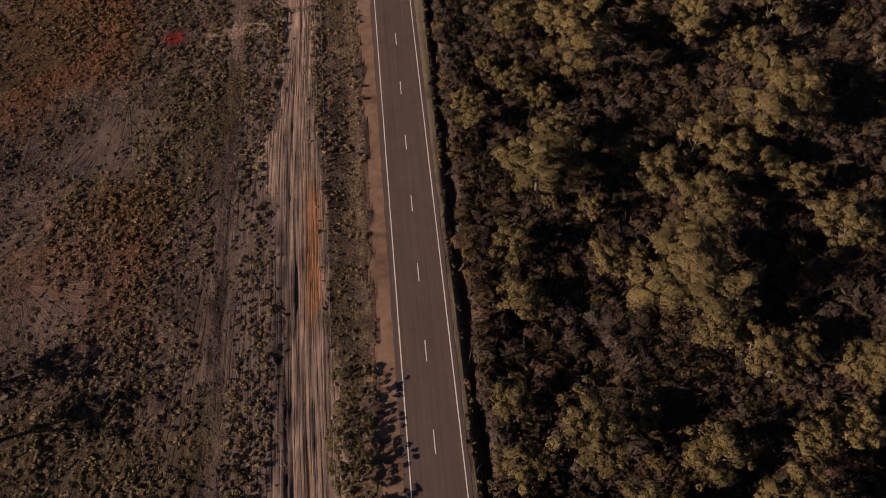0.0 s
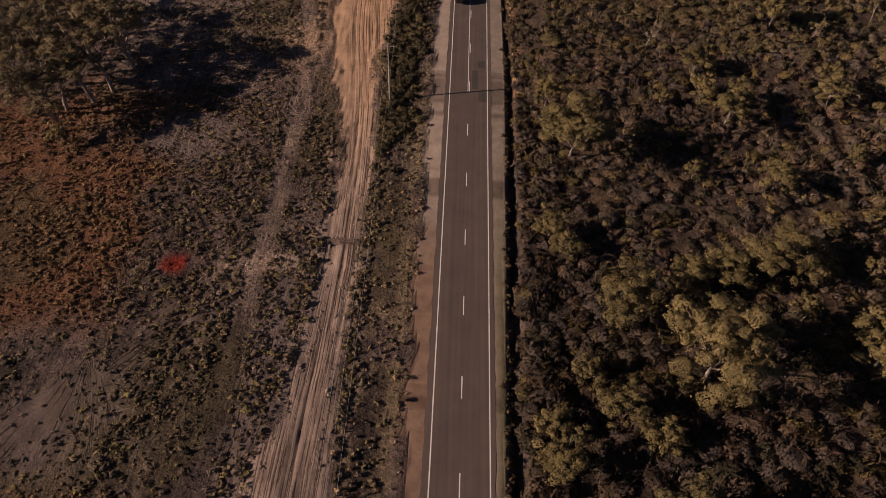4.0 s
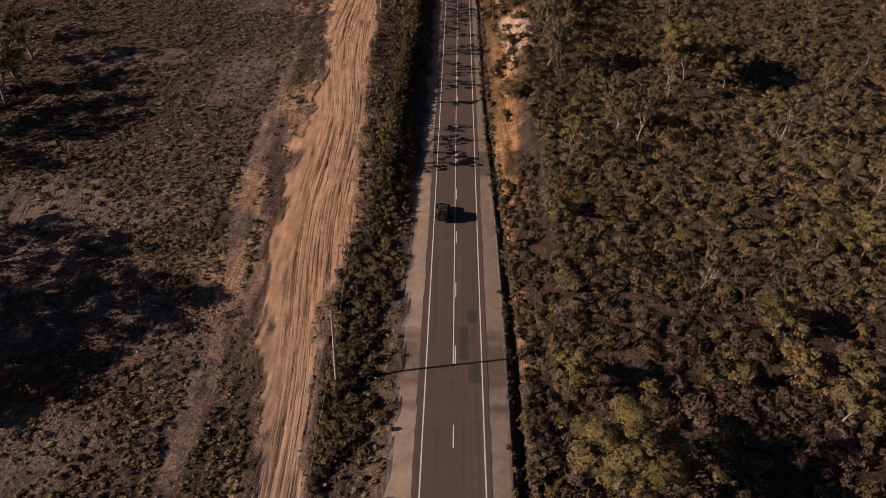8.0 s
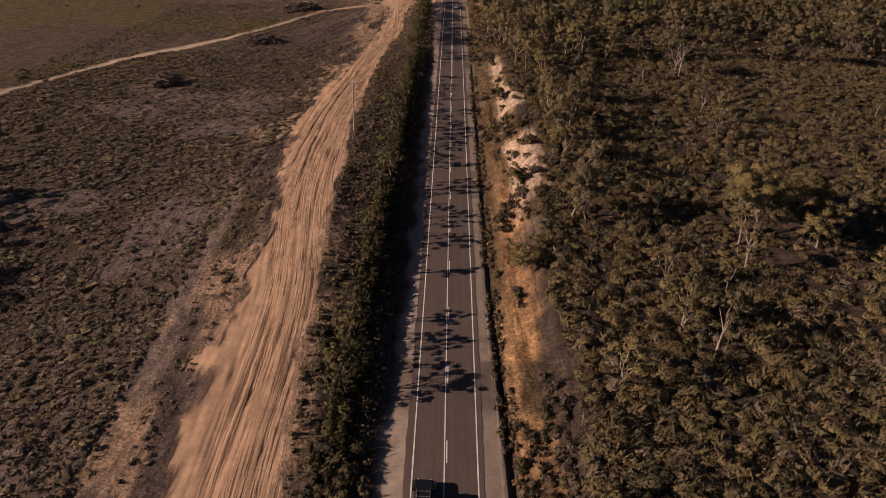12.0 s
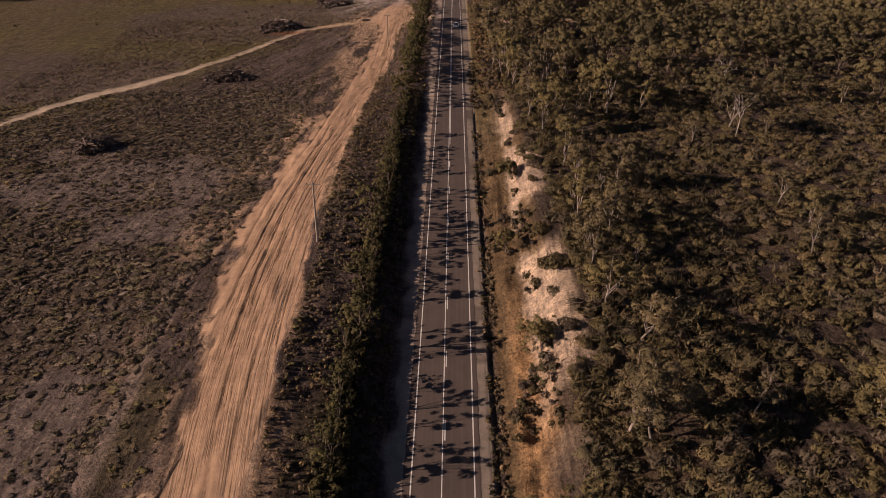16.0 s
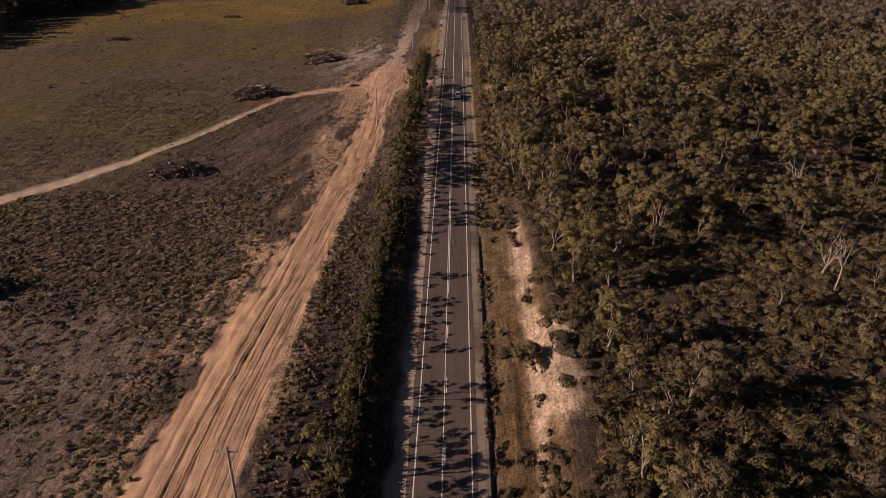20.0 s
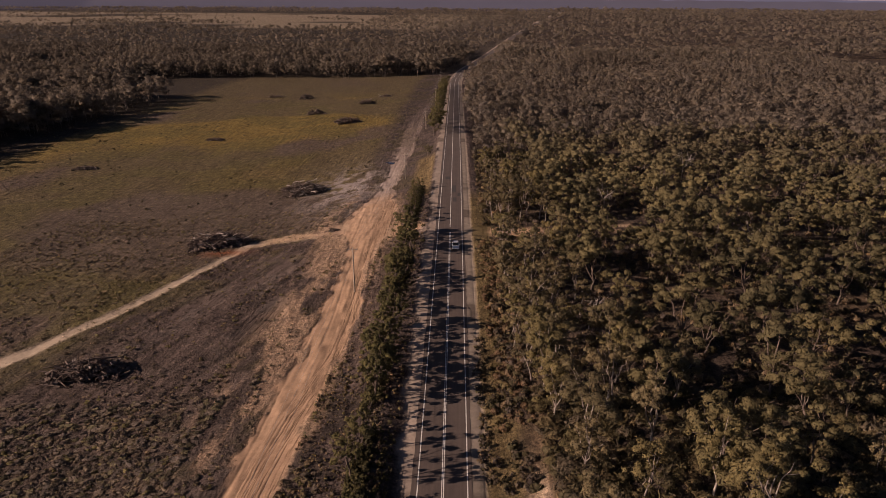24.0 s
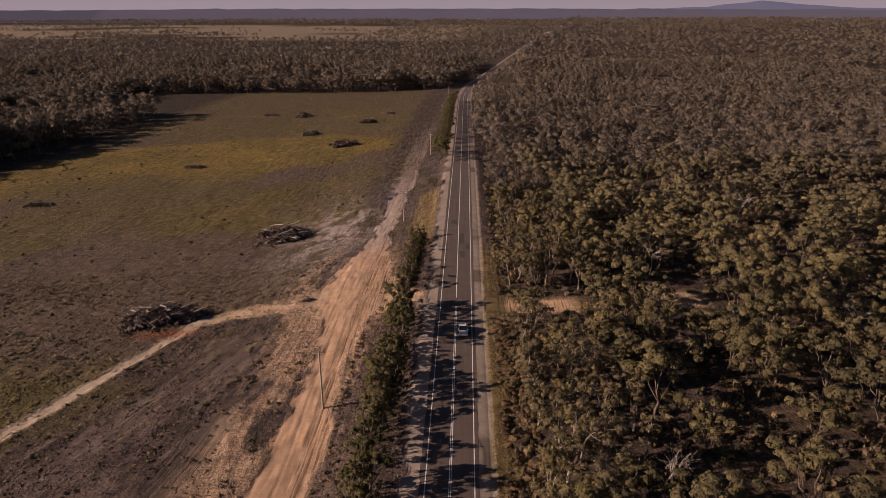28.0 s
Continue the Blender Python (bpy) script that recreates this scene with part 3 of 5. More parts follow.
# ---------------------------------------------------------------- mesh helpers
def mesh_from(name, verts, faces, mats, tint=None, smooth=False, face_mats=None, normals=None):
    """A mesh from arrays of corners and of faces with one number of sides."""
    me = bpy.data.meshes.new(name)
    verts, faces = np.asarray(verts, np.float32), np.asarray(faces, np.int32)
    k = faces.shape[1]
    me.vertices.add(len(verts))
    me.vertices.foreach_set("co", verts.ravel())
    me.loops.add(faces.size)
    me.loops.foreach_set("vertex_index", faces.ravel())
    me.polygons.add(len(faces))
    me.polygons.foreach_set("loop_start", np.arange(0, faces.size, k, dtype=np.int32))
    me.polygons.foreach_set("loop_total", np.full(len(faces), k, np.int32))
    if smooth:
        me.polygons.foreach_set("use_smooth", np.ones(len(faces), bool))
    for m in mats:
        me.materials.append(m)
    if face_mats is not None:
        me.polygons.foreach_set("material_index", np.asarray(face_mats, np.int32))
    if tint is not None:
        a = me.attributes.new("soil", "FLOAT_COLOR", "POINT")
        a.data.foreach_set("color", np.c_[tint, np.ones(len(tint))].astype(np.float32).ravel())
    me.update(calc_edges=True)
    if normals is not None:
        me.polygons.foreach_set("use_smooth", np.ones(len(faces), bool))
        me.normals_split_custom_set_from_vertices(np.asarray(normals, np.float32))
    return me


def put(name, me, parent=None, label="", category="", group="", kind="", m=None):
    ob = new(name, me)
    if parent is not None:
        ob.parent = parent
    if m is not None:
        ob.matrix_basis = m
    return tagged(ob, label, category, group, kind)


def part(name, bm, mat, parent, label="", smooth=False):
    """Links a bmesh as one mesh object under a thing or a part."""
    me = bpy.data.meshes.new(name)
    bm.to_mesh(me)
    bm.free()
    if smooth:
        me.polygons.foreach_set("use_smooth", np.ones(len(me.polygons), bool))
    me.materials.append(mat)
    return put(name, me, parent, label)


def thing(name, m, label, category, group="", kind=""):
    return put(name, None, None, label, category, group, kind, m)


def box(bm, lo, hi, bevel=0.0):
    c = [(a + b) / 2 for a, b in zip(lo, hi)]
    s = [b - a for a, b in zip(lo, hi)]
    r = bmesh.ops.create_cube(bm, size=1, matrix=Matrix.LocRotScale(c, None, s))
    if bevel:
        edges = list({e for v in r["verts"] for e in v.link_edges})
        bmesh.ops.bevel(bm, geom=edges, offset=bevel, segments=2, affect="EDGES", profile=0.7)


def tube(points, radii, sides=6):
    """Corners and quads of a bent, tapering tube."""
    p = np.asarray(points, float)
    d = np.gradient(p, axis=0)
    d /= np.linalg.norm(d, axis=1)[:, None] + 1e-9
    ref = np.where(np.abs(d[:, 2:3]) > 0.8, [[1.0, 0, 0]], [[0, 0, 1.0]])
    a = np.cross(d, ref)
    a /= np.linalg.norm(a, axis=1)[:, None] + 1e-9
    b = np.cross(d, a)
    t = np.linspace(0, 2*np.pi, sides, endpoint=False)
    v = p[:, None] + np.asarray(radii)[:, None, None] * (np.cos(t)[None, :, None]*a[:, None] + np.sin(t)[None, :, None]*b[:, None])
    i, j = np.meshgrid(np.arange(len(p) - 1), np.arange(sides), indexing="ij")
    q = np.stack([i*sides + j, i*sides + (j + 1) % sides, (i + 1)*sides + (j + 1) % sides, (i + 1)*sides + j], -1).reshape(-1, 4)
    return v.reshape(-1, 3), q


def join(pieces):
    vs, fs, n = [], [], 0
    for v, f in pieces:
        vs.append(v)
        fs.append(np.asarray(f) + n)
        n += len(v)
    return np.concatenate(vs), np.concatenate(fs)


def grown(pieces):
    """Joins pieces of wood into one skin: each springs from the nearest point of those before it."""
    v, f = pieces[0]
    v, f = np.asarray(v), np.asarray(f)
    for w, q in pieces[1:]:
        a = int(np.argmin(((v - w[0])**2).sum(1)))
        b = int(np.argmin(((v - w[1])**2).sum(1) + 1e6*(np.arange(len(v)) == a)))
        f = np.concatenate([f, np.asarray(q) + len(v), [[len(v), len(v) + 1, b, a]]])
        v = np.concatenate([v, w])
    return v, f


def sprays(centres, radii, count, size, g, flat=0.75, up=0.35, middle=None, inner=0.25, outer=1.15):
    """Leaf sprays as small quads round each centre, facing mostly outwards and upwards: corners, faces and the clump's rounded normals."""
    c = np.repeat(np.asarray(centres, float), count, 0)
    r = np.repeat(np.asarray(radii, float), count)
    d = g.normal(size=(len(c), 3))
    d /= np.linalg.norm(d, axis=1)[:, None]
    d[:, 2] = np.where(d[:, 2] < -0.35, -d[:, 2], d[:, 2])
    p = c + d * (r * g.uniform(inner, outer, len(c)))[:, None] * (1, 1, flat)
    n = d + g.normal(size=d.shape) * 0.55 + (0, 0, up)
    n /= np.linalg.norm(n, axis=1)[:, None]
    a = np.cross(n, g.normal(size=d.shape))
    a /= np.linalg.norm(a, axis=1)[:, None]
    b = np.cross(n, a)
    s = size * g.uniform(0.6, 1.35, len(c))
    a, b = a * s[:, None], b * (s * g.uniform(0.5, 0.95, len(c)))[:, None]
    b *= np.where((np.cross(a, b)*d).sum(1) < 0, -1.0, 1.0)[:, None]
    v = np.stack([p - a - b*0.35, p + b*-0.9 + a*0.1, p + a + b*0.3, p - a*0.15 + b], 1)
    m = 0.65*d + 0.5*n
    if middle is not None:
        far = p - np.asarray(middle)
        m = m + 0.7*far/(np.linalg.norm(far, axis=1)[:, None] + 1e-6)
    m /= np.linalg.norm(m, axis=1)[:, None]
    return v.reshape(-1, 3), np.arange(len(c)*4).reshape(-1, 4), np.repeat(m, 4, 0)


def shell_pattern(n):
    """A rounded shell of quads, open below: unit corners and faces."""
    at, faces = {}, []
    k = np.linspace(-1, 1, n + 1)
    def corner(p):
        return at.setdefault(tuple(np.round(p, 4)), len(at))
    for side in range(5):
        for i in range(n):
            for j in range(n):
                q = []
                for a, b in ((i, j), (i + 1, j), (i + 1, j + 1), (i, j + 1)):
                    u, v = k[a], k[b]
                    q.append(corner(((u, v, 1.0), (1.0, u, v), (-1.0, v, u), (v, 1.0, u), (u, -1.0, v))[side]))
                faces.append(q)
    v = np.asarray(list(at), float)
    return v/np.linalg.norm(v, axis=1)[:, None], np.asarray(faces)


SHELLS = {1: shell_pattern(1), 2: shell_pattern(2)}


def shells(centres, reach, kind, g, jitter=0.24, rough=0.25):
    """Lumpy rounded leaf masses, one about each centre: corners, faces and normals."""
    d, f = SHELLS[kind]
    n = len(centres)
    r = g.uniform(1 - jitter, 1 + jitter*0.8, (n, len(d)))
    turn = g.uniform(0, 6.283, n)[:, None]
    u = np.stack([d[:, 0]*np.cos(turn) - d[:, 1]*np.sin(turn), d[:, 0]*np.sin(turn) + d[:, 1]*np.cos(turn), d[:, 2] + 0*turn], -1)
    v = np.asarray(centres)[:, None] + u*r[..., None]*np.asarray(reach)[:, None]
    nor = u/np.asarray(reach)[:, None]
    nor = nor/np.linalg.norm(nor, axis=2)[..., None] + g.normal(size=u.shape)*rough
    nor /= np.linalg.norm(nor, axis=2)[..., None]
    faces = f[None] + (np.arange(n)*len(d))[:, None, None]
    return v.reshape(-1, 3), faces.reshape(-1, 4), nor.reshape(-1, 3)


def puffs(centres, radii, count, size, g, flat=0.72, middle=None, kind=2):
    """A crown's leaf clumps: lumpy masses fringed with small leaf sprays."""
    radii = np.asarray(radii)
    sv, sf, sn = shells(centres, np.stack([radii, radii, radii*flat], -1)*0.82, kind, g, 0.34, 0.4)
    if middle is not None:
        far = sv - np.asarray(middle)
        sn = sn + 0.35*far/(np.linalg.norm(far, axis=1)[:, None] + 1e-6)
        sn /= np.linalg.norm(sn, axis=1)[:, None]
    v, f, n = sprays(centres, radii, count, size, g, flat, 0.35, middle, 0.7, 1.4)
    return np.concatenate([sv, v]), np.concatenate([sf, f + len(sv)]), np.concatenate([sn, n])


# ---------------------------------------------------------------- ground, one sheet to the horizon
def axis_steps(stops):
    out = [stops[0][0]]
    for (a, s0), (b, s1) in zip(stops, stops[1:]):
        n = max(2, int(round((b - a) / ((s0 + s1) / 2))))
        f = np.linspace(0, 1, n + 1)[1:]
        w = s0 + (s1 - s0) * f
        w = np.cumsum(w)
        out += list(a + (b - a) * w / w[-1])
    return np.asarray(out)


gx = axis_steps(((-4500, 260), (-420, 26), (-200, 6), (-105, 1.1), (-48, 0.7), (-36, 0.3), (-33, 0.2), (-12, 0.2), (-10, 0.42), (17, 0.42), (26, 1.3), (130, 4), (420, 26), (4500, 260)))
gy = axis_steps(((-420, 30), (-45, 1.3), (430, 1.5), (560, 2.6), (950, 6), (1600, 26), (4900, 170)))
X, Y = np.meshgrid(gx, gy)
Z = ground_z(X, Y)
on_road = np.abs(X - road_x(Y)) < 4.0
Z = np.where(on_road, road_z(Y) - 0.03, Z - 0.01)
ni = len(gx)
i, j = np.meshgrid(np.arange(len(gy) - 1), np.arange(ni - 1), indexing="ij")
quads = np.stack([i*ni + j, i*ni + j + 1, (i + 1)*ni + j + 1, (i + 1)*ni + j], -1).reshape(-1, 4)
soil, worn, across = soil_colour(X, Y)
ground_mesh = mesh_from("ground", np.stack([X, Y, Z], -1).reshape(-1, 3), quads, [SOIL], soil.reshape(-1, 3), True)
ground_mesh.attributes.new("track", "FLOAT", "POINT").data.foreach_set("value", worn.astype(np.float32).ravel())
ground_mesh.attributes.new("across", "FLOAT", "POINT").data.foreach_set("value", across.astype(np.float32).ravel())
put("ground", ground_mesh, None, "brown cleared soil, sandy haul track and bush floor", "ground", kind="structure")


# ---------------------------------------------------------------- road
def ribbon(ys, left, right, lift, ragged=0.0, seed=1):
    """A strip along the road between two offsets from its middle."""
    ys = np.asarray(ys, float)
    l, r = left + ragged*(value_noise(ys*0.8, ys*0, seed, 3) - 0.5), right + ragged*(value_noise(ys*0.8, ys*0 + 5, seed, 3) - 0.5)
    cx, z = road_x(ys), road_z(ys) + lift
    v = np.stack([np.stack([cx + l, ys, z], -1), np.stack([cx + r, ys, z], -1)], 1).reshape(-1, 3)
    k = np.arange(len(ys) - 1)*2
    return v, np.stack([k, k + 1, k + 3, k + 2], -1)


road_ys = np.concatenate([np.arange(-120, 420, 1.0), np.arange(420, 1500, 6.0)])
v, f = ribbon(road_ys, -4.15, 3.95, 0.0, 0.3)
base = v.reshape(-1, 2, 3)
low = base - (0, 0, 0.2)
edge_v = np.concatenate([base[:, :1], low[:, :1], base[:, 1:], low[:, 1:]], 1).reshape(-1, 3)
k = np.arange(len(road_ys) - 1)*4
edge_f = np.concatenate([np.stack([k, k + 4, k + 5, k + 1], -1), np.stack([k + 2, k + 3, k + 7, k + 6], -1)])
v, f = join([(v, f), (edge_v, edge_f)])
road = put("road", mesh_from("road", v, f, [ASPHALT]), None, "worn grey-brown asphalt two-lane road", "road", kind="structure")


def marking(name, y0, y1, x, width, label=""):
    ys = np.arange(y0, y1 + 0.01, max(0.5, min(2.0, (y1 - y0)/2)))
    if ys[-1] < y1 - 0.05:
        ys = np.append(ys, y1)
    v, f = ribbon(ys, x - width/2, x + width/2, 0.006, 0.03, int(y0) % 97 + 3)
    return put(name, mesh_from(name, v, f, [PAINT]), road, label)


marking("edge_line", -120, 900, -3.31, 0.14, "white painted edge line")
marking("edge_line", -120, 900, 3.31, 0.14)
for n in range(-16, 15):
    marking("lane_dash", 97 + 12*n, 100 + 12*n, 0.0 if n < 0 else 0.13, 0.13)
marking("centre_line", 97, 391.5, -0.10, 0.12, "white painted centre line")
marking("centre_line", 268, 391.5, 0.14, 0.12)
marking("centre_line", 396, 560, 0.0, 0.16)
marking("centre_line", 560, 900, 0.0, 0.14)
for x, y, w, l in ((2.25, 105.4, 1.4, 2.4), (1.15, 100.6, 1.15, 5.6), (2.45, 95.6, 1.4, 3.0), (0.9, 437, 1.3, 9), (1.2, 424, 1.2, 5), (2.6, 430, 1.0, 4), (-1.4, 452, 1.6, 4)):
    ys = np.linspace(y - l/2, y + l/2, 8)
    v, f = ribbon(ys, x - w/2, x + w/2, 0.003, 0.06, int(y))
    put("asphalt_patch", mesh_from("asphalt_patch", v, f, [PATCH]), road, "darker square asphalt repair")


# ---------------------------------------------------------------- trees
def limb(a, b, r0, r1, g, sides=5, n=4, sag=0.12):
    a, b = np.asarray(a, float), np.asarray(b, float)
    s = np.linspace(0, 1, n)[:, None]
    p = a + (b - a)*s
    w = np.linalg.norm(b - a)*sag
    p[1:-1] += g.normal(size=(n - 2, 3))*w*0.5
    return tube(p, np.linspace(r0, r1, n), sides)


def tree_shape(g, h, spread, clumps, per, leaf, clear=0.35, sides=6):
    """Corners and faces of a gum tree's wood and of its leaf clumps."""
    lean = g.normal(size=2)*h*0.06
    fork = np.array([lean[0]*0.5, lean[1]*0.5, h*clear])
    r0 = 0.019*h
    wood = [tube(np.array([[0, 0, -0.5], [0, 0, h*clear*0.4], fork]) + np.r_[np.zeros((2, 3)), np.zeros((1, 3))], [r0*1.25, r0, r0*0.8], sides)]
    centres, radii = [], []
    n_limbs = int(g.integers(4, 7))
    for k in range(n_limbs):
        t = 2*np.pi*(k + g.uniform(-0.3, 0.3))/n_limbs
        out = spread*g.uniform(0.45, 0.95)
        tip = np.array([lean[0] + np.cos(t)*out, lean[1] + np.sin(t)*out, h*g.uniform(0.62, 0.93)])
        if k == 0:
            tip = np.array([lean[0], lean[1], h*0.97])
        mid = fork + (tip - fork)*0.55 + np.array([0, 0, 0.06*h])
        wood.append(limb(fork, mid, r0*0.55, r0*0.36, g, max(4, sides - 1)))
        wood.append(limb(mid, tip, r0*0.36, r0*0.1, g, 4))
        m = max(2, clumps//n_limbs)
        for q in range(m):
            c = mid + (tip - mid)*g.uniform(0.25, 1.1) + g.normal(size=3)*spread*(0.24, 0.24, 0.15)
            if q < 2 and sides > 3:
                wood.append(limb(mid + (tip - mid)*0.4, c, r0*0.2, r0*0.06, g, 3, 3))
            centres.append(c)
            radii.append(spread*g.uniform(0.13, 0.30))
    for q in range(clumps//4):
        t, out = g.uniform(0, 6.283), spread*np.sqrt(g.uniform(0.05, 0.8))
        centres.append(np.array([lean[0] + np.cos(t)*out, lean[1] + np.sin(t)*out, h*g.uniform(clear + 0.08, 0.72)]))
        radii.append(spread*g.uniform(0.14, 0.28))
    return grown(wood), puffs(centres, radii, per, leaf, g, middle=(lean[0], lean[1], h*0.6))


def tree_kind(g, h, spread, clumps, per, leaf, label, leaf_mat, bark, clear=0.35, group="bush trees", sides=6, name="tree"):
    (wv, wf), (lv, lf, ln) = tree_shape(g, h, spread, clumps, per, leaf, clear, sides)
    t = thing(name, pose(0, 0, -500), label, name, group)
    put("trunk", mesh_from("trunk", wv, wf, [bark], None, True), t)
    put("crown", mesh_from("crown", lv, lf, [leaf_mat], normals=ln), t)
    return t


def plant(kind, x, y, scale, g, label="", group=""):
    m = pose(x, y, float(ground_z(x, y)) - 0.05, g.uniform(-4, 4), g.uniform(-4, 4), g.uniform(0, 360))
    t = copy_thing(kind, m)
    t.scale = (scale*g.uniform(0.9, 1.12), scale*g.uniform(0.9, 1.12), scale*g.uniform(0.9, 1.15))
    return tagged(t, label, "", group)


near_kinds = [tree_kind(rng, 9, 4.0, 56, 16, 0.19, "olive-leaved gum tree with pale forked limbs", LEAF, BARK, 0.2) for _ in range(6)]
slim_kinds = [tree_kind(rng, 10, 2.8, 30, 10, 0.20, "slender gum tree with a pale trunk and thin crown", LEAF_DULL, BARK, 0.3, sides=5) for _ in range(5)]
mid_kinds = [tree_kind(rng, 9, 3.4, 30, 10, 0.20, "olive-green gum tree in the bush", LEAF if k % 2 else LEAF_DULL, BARK, 0.2, sides=4) for k in range(8)]
verge_kinds = [tree_kind(rng, 5, 1.75, 16, 8, 0.17, "dark green roadside sapling on the bank", VERGE_LEAF, DARK_BARK, 0.2, "roadside saplings", sides=4, name="sapling") for k in range(6)]

grove_kinds = [tree_kind(rng, 8.5, 4.0, 25, 4, 0.24, "gum tree", LEAF, DARK_BARK, 0.18, sides=3) for k in range(8)]


def bare_tree(g, h):
    t = thing("dead_tree", pose(0, 0, -500), "bare grey dead tree with pale branches", "tree", "dead trees")
    v, f = limb((0, 0, -0.4), (g.normal()*0.3, g.normal()*0.3, h*0.45), 0.017*h, 0.011*h, g)
    put("trunk", mesh_from("trunk", v, f, [DEAD_WOOD]), t)
    top = v[-1]
    for k in range(7):
        a = g.uniform(0, 6.28)
        b = np.array([np.cos(a)*h*0.25, np.sin(a)*h*0.25, h*g.uniform(0.65, 1.0)])
        w = [limb(top, b, 0.008*h, 0.003*h, g, 4)]
        for _ in range(6):
            w.append(limb(top + (b - top)*g.uniform(0.4, 0.95), b + g.normal(size=3)*h*0.12, 0.0032*h, 0.0012*h, g, 3, 3))
        v, f = grown(w)
        put("branch", mesh_from("branch", v, f, [DEAD_WOOD]), t)
    return t


dead_kinds = [bare_tree(rng, 8) for _ in range(3)]

# trees that stand out, each at its own place
def stand(places, kinds, base, g, wide=1.0):
    for x, y, h in places:
        t = plant(kinds[int(g.integers(len(kinds)))], x, y, h/base, g)
        t.scale = (t.scale[0]*wide, t.scale[1]*wide, t.scale[2])


# right of the road, from the low ground to the cutting: place and height
stand(((43, -14, 6.5), (38, -11, 6.5), (35, -5, 13), (13, -4, 5.5), (27, 1, 5), (14, 5, 5.5), (38, 14, 7), (19, 15, 11), (49, 15, 8), (45, 20, 6), (59, 26, 12.5), (11, 29, 4.5), (23, 33, 4), (10.5, 34, 4),
       (19, 36, 5), (60, 39, 6), (15, 41, 4), (30, 42, 11.5), (68, 49, 8), (20, 50, 6.5), (30, 55, 5.5), (36, 57, 6.5), (43, 59, 8), (47, 61, 6), (14, 61, 4.5), (12, 64, 4.5), (47, 75, 6), (16.5, 81, 10.5), (42, 8, 8.5), (24, 24, 6), (52, 45, 8), (18.5, -24, 7.5), (33, -27, 7), (46, -26, 5.5), (52, -25, 6), (56, -18, 6.5), (48, -14, 5.5), (10, -18, 4.5), (10.5, -26, 5), (26, -21, 4), (62, 2, 7), (58, 12, 6), (40, -34, 8), (24, -35, 7), (60, -32, 8)), near_kinds, 9, rng, 1.3)
stand(((43, 90, 6.5), (71, 92, 9), (13, 93, 5), (46, 95, 5.5), (40, 96, 5), (62, 96, 6), (40, 103, 5.5), (57, 117, 7), (15, 125, 3.5), (29, 152, 5), (11, 167, 5.5), (54, 171, 6), (47, 175, 10), (46, 181, 7), (56, 182, 8), (11, 194.5, 4.5), (9.2, 218.5, 3.6), (11, 245, 4.5)), near_kinds, 9, rng, 1.15)
stand(((19, 178, 10), (21, 177, 9), (20.5, 199, 8), (20.5, 209, 7), (24, 216, 9), (20.5, 222, 8), (29, 234, 9), (33, 235, 8), (21.5, 245, 8), (19.5, 262, 10), (60, 266, 11), (24, 269, 9), (17.5, 273, 9), (36, 277, 11), (33, 283, 10), (35, 305, 9)), mid_kinds, 8.5, rng)
# stands left of the cleared land
stand(((-65, 92, 12.5), (-63, 95.5, 12), (-73, 88, 12), (-78, 112, 12), (-67, 84, 9), (-70, 97, 12), (-62, 103, 13), (-64, 107, 11.5), (-70, 104, 13), (-76, 98, 13), (-69, 90, 12), (-80, 93, 12), (-82, 104, 13), (-73, 113, 12), (-84, 118, 11)), slim_kinds, 10, rng, 1.5)
stand(((-91, 172, 12), (-90, 164, 11.5), (-96, 178, 12), (-99, 160, 12), (-93, 150, 11), (-88, 140, 10), (-87, 156, 12), (-102, 170, 13), (-106, 152, 13), (-97, 188, 12), (-104, 184, 12), (-110, 166, 13), (-112, 200, 12), (-101, 142, 12), (-56, -16, 9), (-61, -9, 9)), slim_kinds, 10, rng, 1.45)
stand(((-66, 81, 4),), near_kinds, 9, rng)
stand(((-10.6, -12.5, 2.5), (-9.4, -15, 2.8), (-10.6, -17, 2.9), (-9.2, -19.5, 3.0), (-10.6, -21.5, 3.0), (-9.4, -24, 3.1), (-11.0, -25.5, 3.0), (-9.6, -28, 3.2), (-11.6, -19.5, 2.6), (-10.6, -30.5, 3.2), (-9.2, -33, 3.2), (-11.8, -23.5, 2.8)), verge_kinds, 5, rng, 1.7)
stand(((-10.8, 500, 4.6), (-10.2, 503, 4.0)), verge_kinds, 5, rng, 1.15)
for x, y, s in ((62, 3, 0.8), (84, 457, 1.3), (46, 411, 1.3), (76, 378, 1.1), (60, 262, 1.0), (33, 110, 0.5), (27, 330, 1.0), (70, 300, 1.2)):
    plant(dead_kinds[int(x) % 3], x, y, s, rng)


def scatter(count, x0, x1, y0, y1, keep, gap, g):
    """Random places in a stretch of the plan, with a least gap between them."""
    out, cells = [], {}
    for _ in range(count*8):
        if len(out) >= count:
            break
        x, y = g.uniform(x0, x1), g.uniform(y0, y1)
        if g.uniform() > keep(x, y):
            continue
        c = (int(x//gap), int(y//gap))
        if any((x - a)**2 + (y - b)**2 < gap*gap for i in (-1, 0, 1) for j in (-1, 0, 1) for a, b in cells.get((c[0] + i, c[1] + j), ())):
            continue
        cells.setdefault(c, []).append((x, y))
        out.append((x, y))
    return out


def clump_map(x, y):
    return float(value_noise(np.array(x*0.035), np.array(y*0.035), 91, 2))


